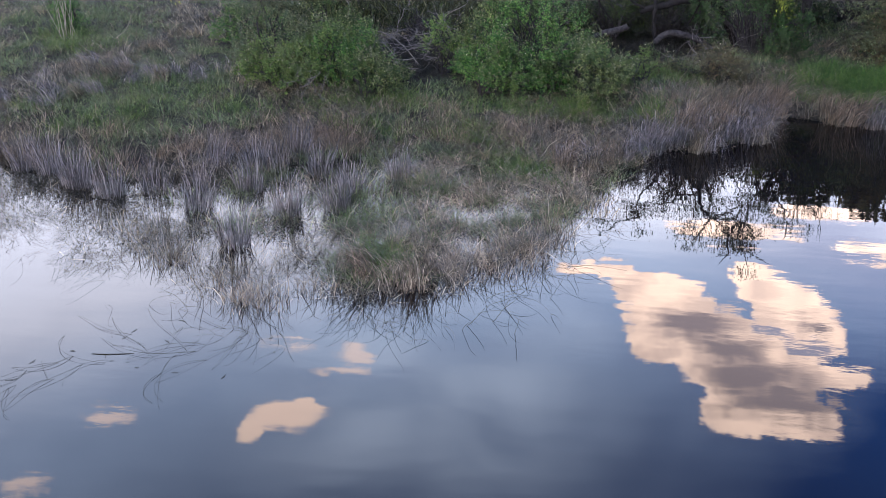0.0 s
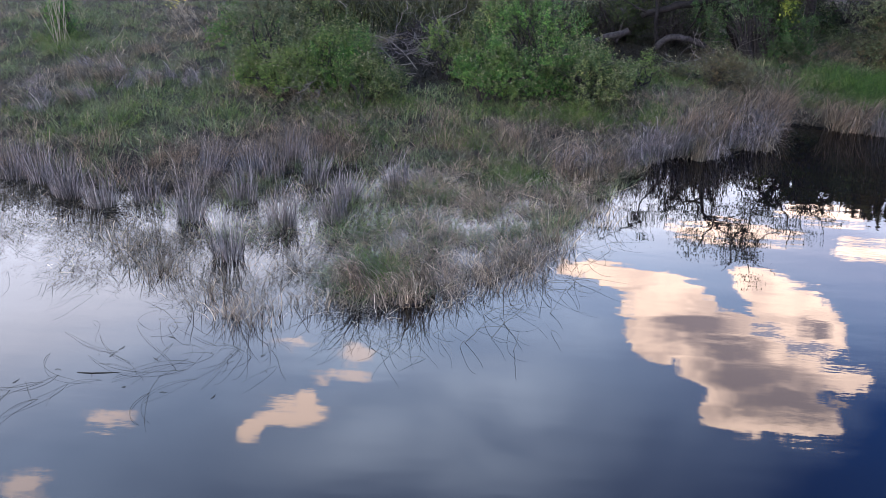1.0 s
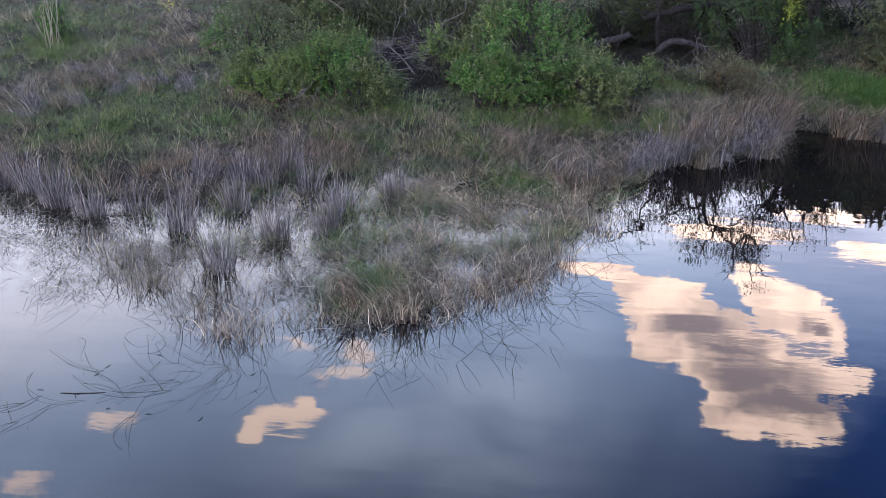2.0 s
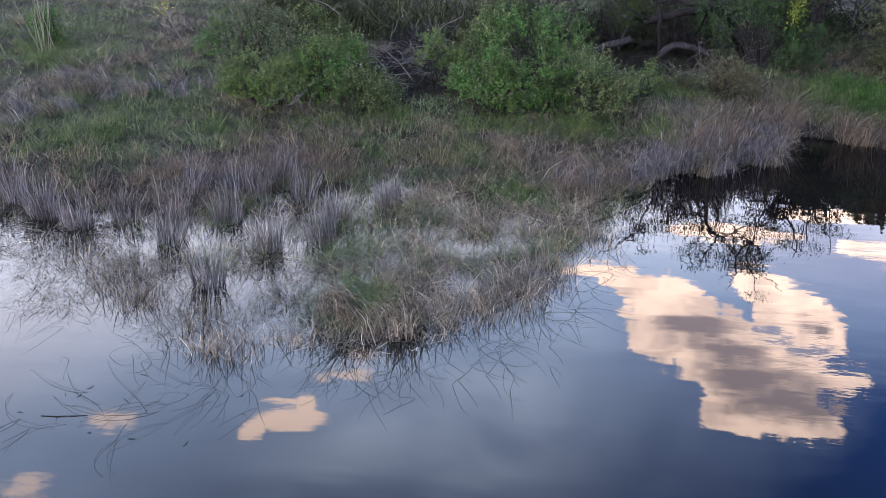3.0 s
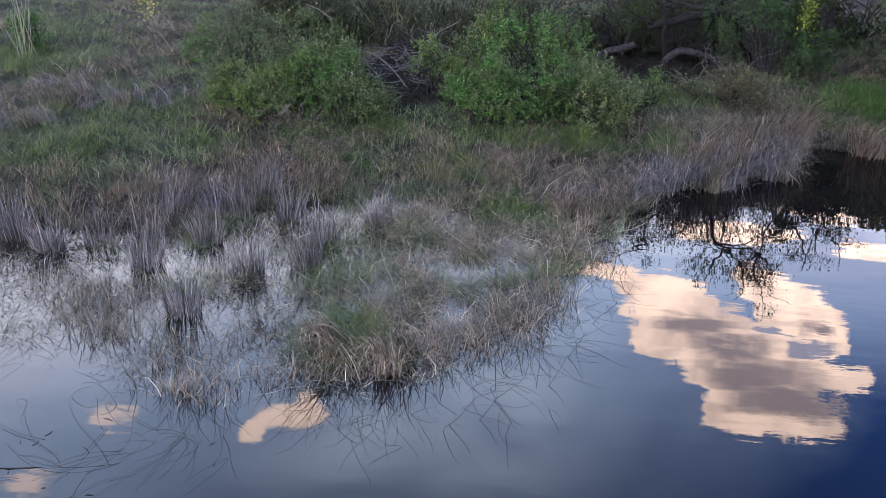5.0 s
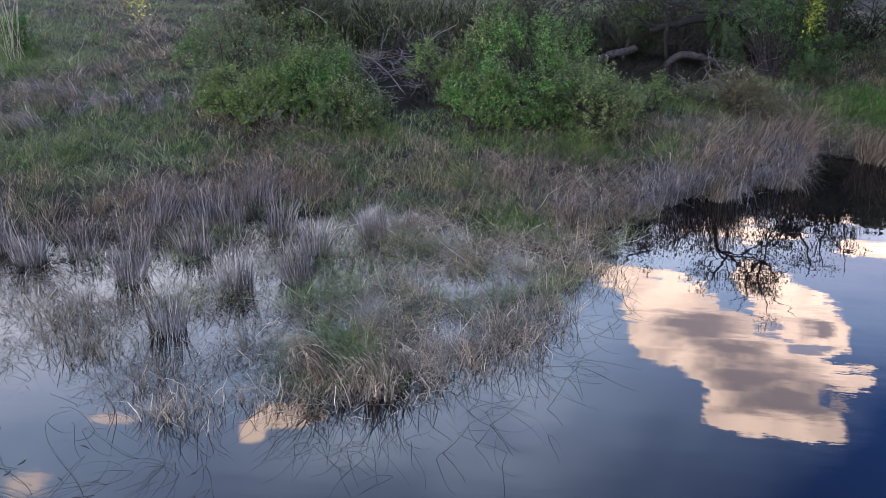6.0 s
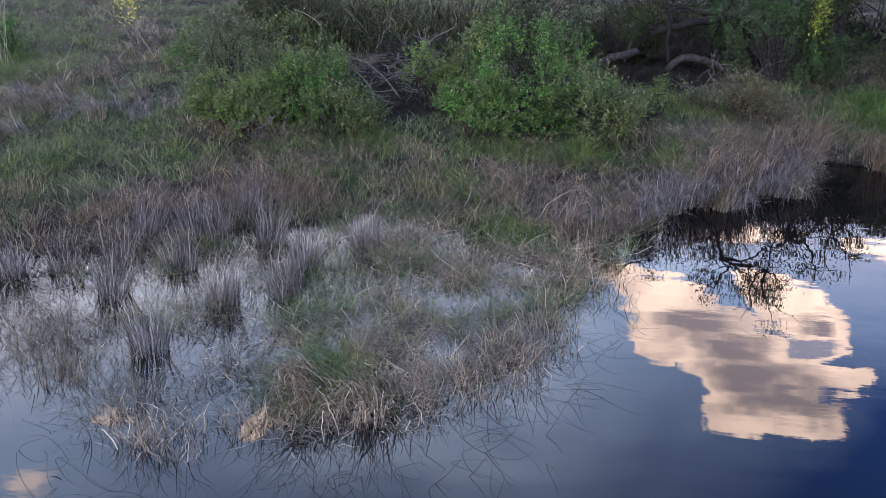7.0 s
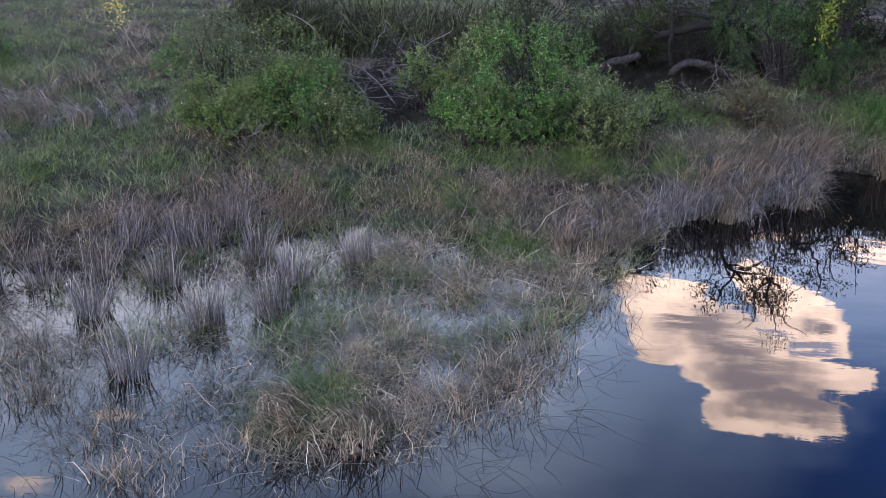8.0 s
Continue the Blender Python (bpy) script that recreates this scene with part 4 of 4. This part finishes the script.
def plant_shrubs():
    S = shrub
    # the mound at the middle of the bank
    S("salt_bush", "leafy green shrub dotted with small white blossom", -4.55, 17.05, .65, .5, .95, BUSH_YELLOW, 1, 56, 170, .045, 620)
    S("salt_bush", "yellow-green shrub with fading blossom", -3.75, 17.7, .65, .55, 1.15, BUSH_YELLOW, 2, 44, 160, .045, 140)
    S("salt_bush", "bright green shrub on the bank", -3.15, 17.8, .8, .7, 1.35, BUSH_GREEN, 3, 70, 170, .045, 200)
    S("salt_bush", "low green shrub with seed heads", -2.75, 17.2, .7, .5, .85, BUSH_OLIVE, 4, 46, 160, .04, 220)
    S("salt_bush", "olive-green shrub with pale seed heads", -4.95, 18.5, .95, .75, 1.55, BUSH_GREY, 5, 90, 170, .045, 300)
    S("salt_bush", "green shrub with pale seed heads", -4.1, 20.0, 1.0, .9, 1.4, BUSH_OLIVE, 6, 70, 170, .045, 200)
    S("salt_bush", "green shrub at the meadow's edge", -6.0, 20.4, .9, .8, 1.1, BUSH_GREEN, 22, 50, 170, .045, 150)
    # the big mound
    S("salt_bush", "tall dense green shrub with scattered blossom", 0.5, 18.7, 1.35, 1.2, 2.15, BUSH_GREEN, 7, 140, 170, .045, 480)
    S("salt_bush", "olive-green shrub with pale blossom", -0.55, 19.0, 1.0, .9, 1.8, BUSH_OLIVE, 8, 80, 170, .045, 300)
    S("salt_bush", "bright green rounded shrub with blossom", -0.4, 17.4, 1.05, .7, 1.1, BUSH_GREEN, 9, 70, 180, .042, 420)
    S("salt_bush", "olive-green shrub with small brown seed heads", 1.5, 17.7, .95, .75, 1.35, BUSH_OLIVE, 10, 70, 170, .042, 380)
    S("salt_bush", "yellow-green shrub beside the brush", -1.35, 18.9, .5, .45, 1.25, BUSH_YELLOW, 11, 34, 160, .045, 40)
    S("salt_bush", "low yellow-green shrub among grass", 2.6, 18.9, .8, .5, .75, BUSH_YELLOW, 12, 34, 130, .036, 60)
    S("salt_bush", "low rusty twiggy shrub among the rushes", 4.2, 19.6, 1.1, .6, .75, BUSH_BROWN, 34, 60, 120, .034, 120)
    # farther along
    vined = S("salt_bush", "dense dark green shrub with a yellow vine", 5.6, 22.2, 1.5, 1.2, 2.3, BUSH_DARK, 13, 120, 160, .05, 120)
    rv = np.random.default_rng(9)
    spray = rv.normal(0, 1, (260, 3)) * [0.10, 0.08, 0.24] + [0.42, -1.0, 1.6]
    part = mesh_object("vine", *leaf_cards(spray, rv.normal(0, 1, (260, 3)), np.full(260, 0.075), rv, 0.6), YELLOW_GREEN, vined)
    tagged(part, "yellow-green vine leaves", kind="stuff")
    S("salt_bush", "grey-green shrub on the far bank", 9.2, 22.4, 1.5, 1.1, 2.5, BUSH_GREY, 14, 190, 110, .064, 160)
    S("salt_bush", "rusty brown shrub on the bank", 9.6, 21.6, 1.5, 1.0, 2.6, BUSH_BROWN, 15, 190, 110, .062, 200)
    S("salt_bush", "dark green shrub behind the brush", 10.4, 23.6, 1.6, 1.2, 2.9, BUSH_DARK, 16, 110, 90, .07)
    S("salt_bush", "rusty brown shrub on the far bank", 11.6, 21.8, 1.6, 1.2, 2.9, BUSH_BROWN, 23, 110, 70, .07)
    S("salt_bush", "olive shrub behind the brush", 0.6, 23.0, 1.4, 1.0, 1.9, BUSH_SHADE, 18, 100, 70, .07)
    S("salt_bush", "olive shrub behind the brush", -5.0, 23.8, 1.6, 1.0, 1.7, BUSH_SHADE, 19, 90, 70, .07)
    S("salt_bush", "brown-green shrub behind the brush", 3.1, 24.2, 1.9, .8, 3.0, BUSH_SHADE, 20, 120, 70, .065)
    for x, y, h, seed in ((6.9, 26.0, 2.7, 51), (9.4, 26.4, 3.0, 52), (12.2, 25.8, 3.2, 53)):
        S("salt_bush", "olive shrub far behind the brush, leaf colour darkened for shade", x, y, 1.8, 1.0, h, BUSH_SHADE, seed, 60, 70, .09)
    # leafless fill for the hollows, its few leaves in the shade-dark tone
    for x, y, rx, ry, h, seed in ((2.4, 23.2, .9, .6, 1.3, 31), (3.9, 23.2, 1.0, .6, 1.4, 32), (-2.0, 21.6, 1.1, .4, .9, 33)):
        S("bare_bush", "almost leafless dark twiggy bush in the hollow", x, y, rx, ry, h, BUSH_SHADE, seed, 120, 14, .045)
    S("salt_bush", "small dark green shrub in the meadow", -10.55, 21.0, .4, .4, .8, BUSH_GREEN, 21, 24, 150, .05, group="meadow shrubs")


plant_shrubs()


# ---------------------------------------------------------------- trees and dead wood
def tree(label, x, y, trunk_dir, trunk_len, r0, seed, crown_r, leaves=90, size=0.07, leaf=OAK):
    """A crooked tree: a leaning tapered trunk, limbs that fork twice, and open sprays of leaves at the twigs."""
    rng = np.random.default_rng(seed)
    root = new("oak_tree")
    root.location = (x, y, float(land(np.array([[x, y]]))[0]) - 0.05)
    tagged(root, label, "tree", "trees on the bank")
    trunk = crooked((0, 0, 0), trunk_dir, trunk_len, rng, 8, 0.16, 0.03)
    mesh_object("trunk", *tube(trunk, np.linspace(r0, r0 * 0.6, 9), 9), BARK, root, smooth=True)
    tips = []
    for i in range(7):
        at = trunk[rng.integers(4, 9)]
        a = rng.uniform(0, 2 * np.pi)
        lim = crooked(at, (np.cos(a), np.sin(a) * 0.8, rng.uniform(0.15, 0.75)), crown_r * rng.uniform(0.75, 1.15), rng, 10, 0.42, 0.02)
        limb = mesh_object("limb", *tube(lim, np.linspace(0.068, 0.009, 11), 7), BARK, root, smooth=True)
        tips += [lim[-1], lim[-2], lim[-1] + np.array([0.12, 0.05, -0.1])]
        for j in range(8):
            st = lim[rng.integers(2, 11)]
            br = crooked(st, rng.normal(0, 1, 3) + np.array([0, 0, 0.5]), crown_r * rng.uniform(0.3, 0.6), rng, 6, 0.35)
            twigs = [tube(br, np.linspace(0.030, 0.010, 7), 5)]
            for kk in range(6):
                tw = crooked(br[rng.integers(2, 7)], rng.normal(0, 1, 3) + [0, 0, 0.2], crown_r * rng.uniform(0.12, 0.28), rng, 4, 0.3)
                twigs.append(tube(tw, np.linspace(0.014, 0.005, 5), 4))
                if kk < 4:
                    tips.append(tw[-1])
            mesh_object("branch", *join(twigs), BARK, limb, smooth=True)
    tips = np.array(tips)
    n = len(tips) * leaves
    w = rng.integers(0, len(tips), n)
    off = rng.normal(0, 0.12, (n, 3)) * np.array([1.3, 1.3, 0.7])
    tagged(mesh_object("crown", *leaf_cards(tips[w] + off, off + [0, 0, 0.05], np.full(n, size), rng, 0.45), leaf, root), kind="stuff")
    return root


tree("crooked open-crowned oak with bare twisting limbs", 4.5, 23.6, (0.25, -0.05, 1.0), 2.8, 0.12, 41, 2.6, 105, 0.058)
tree("leaning oak with sparse dark crown", 7.4, 24.2, (0.1, 0, 1.0), 2.9, 0.15, 52, 2.7, 75, 0.062)
tree("dense dark oak on the far bank", 9.4, 23.8, (0.1, 0, 1.0), 2.6, 0.16, 63, 2.5, 55, 0.066)
for x, y, seed, tall in ((24.0, 61.0, 64, 3.55), (26.4, 60.0, 65, 3.75), (29.0, 62.0, 64, 3.75), (32.5, 61.0, 66, 3.9), (37.5, 60.0, 67, 3.9)):
    tree("tall dense brown-green oak far beyond the pond bank", x, y, (0.05, 0, 1.0), 3.4, 0.2, seed, 1.75, 24, 0.26, BUSH_BROWN).scale = (tall, tall, tall)




def dead_branch(start, heading, length, r, seed, forks=4, mat=DEAD, label="bleached dead branch lying in the brush", lift=0.0, wander=0.22):
    rng = np.random.default_rng(seed)
    root = new("dead_branch")
    root.location = start
    tagged(root, label, "branch", "dead branches")
    main = crooked((0, 0, 0), heading, length, rng, 8, wander, lift)
    mesh_object("stem", *tube(main, np.linspace(r, r * 0.35, 9), 7), mat, root, smooth=True)
    for i in range(forks):
        st = main[rng.integers(2, 8)]
        h = np.array(heading) / np.linalg.norm(heading) + rng.normal(0, 0.7, 3)
        tw = crooked(st, h, length * rng.uniform(0.25, 0.5), rng, 6, 0.3)
        mesh_object("twig", *tube(tw, np.linspace(r * 0.5, r * 0.12, 7), 5), mat, root, smooth=True)
    return root


def limb(points, r0, r1, mat, seed, label, twigs=0):
    """A limb or stick with a course of its own, smoothed, knotty, with a few twigs."""
    rng = np.random.default_rng(900 + seed)
    p = np.asarray(points, float)
    root = new("dead_branch")
    root.location = p[0]
    tagged(root, label, "branch", "dead branches")
    u = np.concatenate([[0], np.cumsum(np.linalg.norm(np.diff(p, axis=0), axis=1))])
    fine = np.linspace(0, u[-1], 22)
    path = np.stack([np.interp(fine, u, p[:, i]) for i in range(3)], 1)
    for _ in range(2):
        path[1:-1] = (path[:-2] + 2 * path[1:-1] + path[2:]) / 4
    path += rng.normal(0, r0 * 0.16, path.shape)
    thick = np.linspace(r0, r1, 22) * (1 + rng.normal(0, 0.08, 22))
    mesh_object("stem", *tube(path - p[0], thick, 9), mat, root, smooth=True)
    for i in range(twigs):
        at = path[rng.integers(8, 21)] - p[0]
        tw = crooked(at, rng.normal(0, 1, 3) + [0, 0, 0.2], u[-1] * rng.uniform(0.18, 0.35), rng, 6, 0.3)
        mesh_object("twig", *tube(tw, np.linspace(r1 * 0.5, 0.004, 7), 5), mat, root, smooth=True)
    return root


def lay_dead_wood():
    r = np.random.default_rng(77)
    for i in range(56):      # the grey brush between the two mounds
        x, y = r.uniform(-3.0, -1.0), r.uniform(18.8, 21.6)
        z = float(land(np.array([[x, y]]))[0]) + r.uniform(0.02, 0.42)
        dead_branch((x, y, z), (r.normal(0, 1), r.normal(0, 0.5), r.uniform(-0.12, 0.16)), r.uniform(0.7, 1.6), r.uniform(0.005, 0.012), 100 + i, 5, wander=0.32)
    for i in range(18):      # grey twigs at the foot of the far shrubs
        x, y = r.uniform(3.6, 5.0), r.uniform(20.6, 21.6)
        dead_branch((x, y, float(land(np.array([[x, y]]))[0]) + 0.05), (r.normal(0, 1), r.normal(-0.3, 0.4), r.uniform(0.0, 0.3)), r.uniform(0.7, 1.3), r.uniform(0.006, 0.012), 340 + i, 5, wander=0.3)
    for i in range(9):       # bare twigs at the front foot of the shrubs
        x, y = r.uniform(-4.4, -3.4), r.uniform(16.55, 16.9)
        dead_branch((x, y, float(land(np.array([[x, y]]))[0]) + r.uniform(0.05, 0.3)), (r.normal(0, 1), r.normal(-0.3, 0.3), r.uniform(0.0, 0.5)), r.uniform(0.4, 0.9), r.uniform(0.005, 0.009), 420 + i, 4, wander=0.32)
    dead_branch((-0.95, 9.42, 0.03), (1.0, 0.12, 0.05), 0.62, 0.014, 170, 2, BARK, "dark wet branch caught at the water's edge")
    dead_branch((-9.3, 20.0, 0.45), (0.75, 0.2, 0.55), 1.3, 0.007, 171, 1, STALK, "long thin pale stick leaning in the meadow")
    # heavy limbs in the hollow under the oak; SHADED_BARK has shade in its colour
    limb([(1.4, 22.7, 0.3), (2.0, 22.4, 0.66), (2.4, 22.4, 0.8), (2.72, 22.4, 0.92)], 0.085, 0.075, BARK, 1, "thick broken grey limb leaning in the brush")
    limb([(3.25, 22.2, 0.25), (3.38, 22.3, 0.5), (3.44, 22.3, 0.68), (3.58, 22.3, 0.8), (3.8, 22.3, 0.84), (4.1, 22.3, 0.82), (4.5, 22.4, 0.66), (4.9, 22.6, 0.4)], 0.085, 0.06, BARK, 2, "curved grey limb arching over dark ground", 2)
    limb([(3.36, 22.3, 0.42), (3.12, 22.3, 0.54), (2.95, 22.25, 0.5), (2.8, 22.2, 0.35)], 0.05, 0.03, BARK, 3, "short curved limb on dark ground")
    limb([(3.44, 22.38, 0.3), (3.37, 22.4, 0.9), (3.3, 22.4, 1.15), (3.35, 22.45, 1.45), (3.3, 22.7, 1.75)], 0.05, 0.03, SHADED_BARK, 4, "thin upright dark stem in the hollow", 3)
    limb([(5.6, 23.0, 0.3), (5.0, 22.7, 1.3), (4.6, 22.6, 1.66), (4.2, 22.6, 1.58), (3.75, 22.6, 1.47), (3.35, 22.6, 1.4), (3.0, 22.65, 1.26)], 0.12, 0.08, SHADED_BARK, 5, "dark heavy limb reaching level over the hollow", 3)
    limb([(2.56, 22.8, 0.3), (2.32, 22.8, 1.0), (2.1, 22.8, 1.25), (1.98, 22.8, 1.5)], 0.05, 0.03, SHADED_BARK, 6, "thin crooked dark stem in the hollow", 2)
    limb([(2.43, 22.8, 0.3), (2.6, 22.8, 1.0), (2.64, 22.8, 1.4)], 0.045, 0.025, BARK, 7, "thin crooked dark stem in the hollow", 2)
    # long pale sticks that stand out of the brush
    limb([(-3.85, 20.7, 0.4), (-3.8, 20.6, 1.15), (-3.72, 20.6, 1.5), (-4.04, 20.6, 1.72), (-4.3, 20.6, 1.8)], 0.016, 0.008, STICK, 8, "pale crooked dead stick standing from the brush", 3)
    limb([(-2.75, 18.95, 1.02), (-2.6, 18.9, 0.9), (-2.45, 18.9, 0.72), (-2.35, 18.85, 0.35)], 0.008, 0.011, STICK, 9, "pale bent dead stick leaning on the shrub")
    limb([(-1.95, 20.4, 0.4), (-1.8, 20.4, 1.02), (-1.5, 20.4, 1.39), (-1.1, 20.4, 1.6)], 0.018, 0.008, STICK, 10, "pale leaning dead branch in the brush", 3)
    limb([(-1.9, 19.3, 0.35), (-2.3, 19.6, 0.75), (-2.7, 19.8, 1.0), (-3.3, 20.0, 1.1)], 0.014, 0.006, STICK, 11, "pale bent dead stick over the brush", 2)



lay_dead_wood()


def stalks(x, y, n, h, seed):
    rng = np.random.default_rng(seed)
    root = new("dead_reed_stalks")
    root.location = (x, y, float(land(np.array([[x, y]]))[0]))
    tagged(root, "tall pale dead reed stalks in the meadow", "reed")
    for i in range(n):
        line = crooked((rng.normal(0, 0.15), rng.normal(0, 0.12), 0), (rng.normal(0, 0.2), rng.normal(0, 0.12), 1), h * rng.uniform(0.6, 1.1), rng, 6, 0.03)
        mesh_object("stalk", *tube(line, np.linspace(0.007, 0.004, 7), 5), STALK, root, smooth=True)


stalks(-10.3, 20.2, 13, 1.5, 5)


def sapling(x, y, h, seed):
    rng = np.random.default_rng(seed)
    root = new("flowering_sapling")
    root.location = (x, y, float(land(np.array([[x, y]]))[0]))
    tagged(root, "thin bare sapling with yellow leaves at its top", "sapling")
    line = crooked((0, 0, 0), (-0.22, 0, 1), h, rng, 7, 0.08)
    mesh_object("trunk", *tube(line, np.linspace(0.008, 0.005, 8), 6), STALK, root, smooth=True)
    for i in range(4):
        tw = crooked(line[4 + i % 3], (rng.normal(0, 0.6), rng.normal(0, .4), 1), 0.5, rng, 5, 0.15)
        mesh_object("branch", *tube(tw, np.linspace(0.009, 0.004, 6), 5), STALK, root, smooth=True)
    n = 230
    c = line[-1] + rng.normal(0, 1, (n, 3)) * [0.12, 0.12, 0.28] + [0, 0, 0.1]
    mesh_object("foliage", *leaf_cards(c, rng.normal(0, 1, (n, 3)), np.full(n, 0.06), rng, 0.5), YELLOW, root)


sapling(-7.35, 20.9, 1.3, 8)


def float_bits():
    """Dead leaves and stem ends afloat on the pond."""
    rng = np.random.default_rng(55)
    for i in range(16):
        x, y, a, n = rng.uniform(-4.8, -1.8), rng.uniform(6.2, 8.4), rng.uniform(0, 3.14), rng.uniform(0.02, 0.06)
        line = np.array([(x, y, 0.003), (x + n * math.cos(a), y + n * math.sin(a), 0.006), (x + 2 * n * math.cos(a + 0.2), y + 2 * n * math.sin(a + 0.2), 0.003)])
        tagged(mesh_object("floating_stem", *tube(line, (0.002, 0.0032, 0.0015), 5), DARK_STEM, smooth=True), "short dark broken stem afloat on the pond", "debris", "debris on the water")


float_bits()
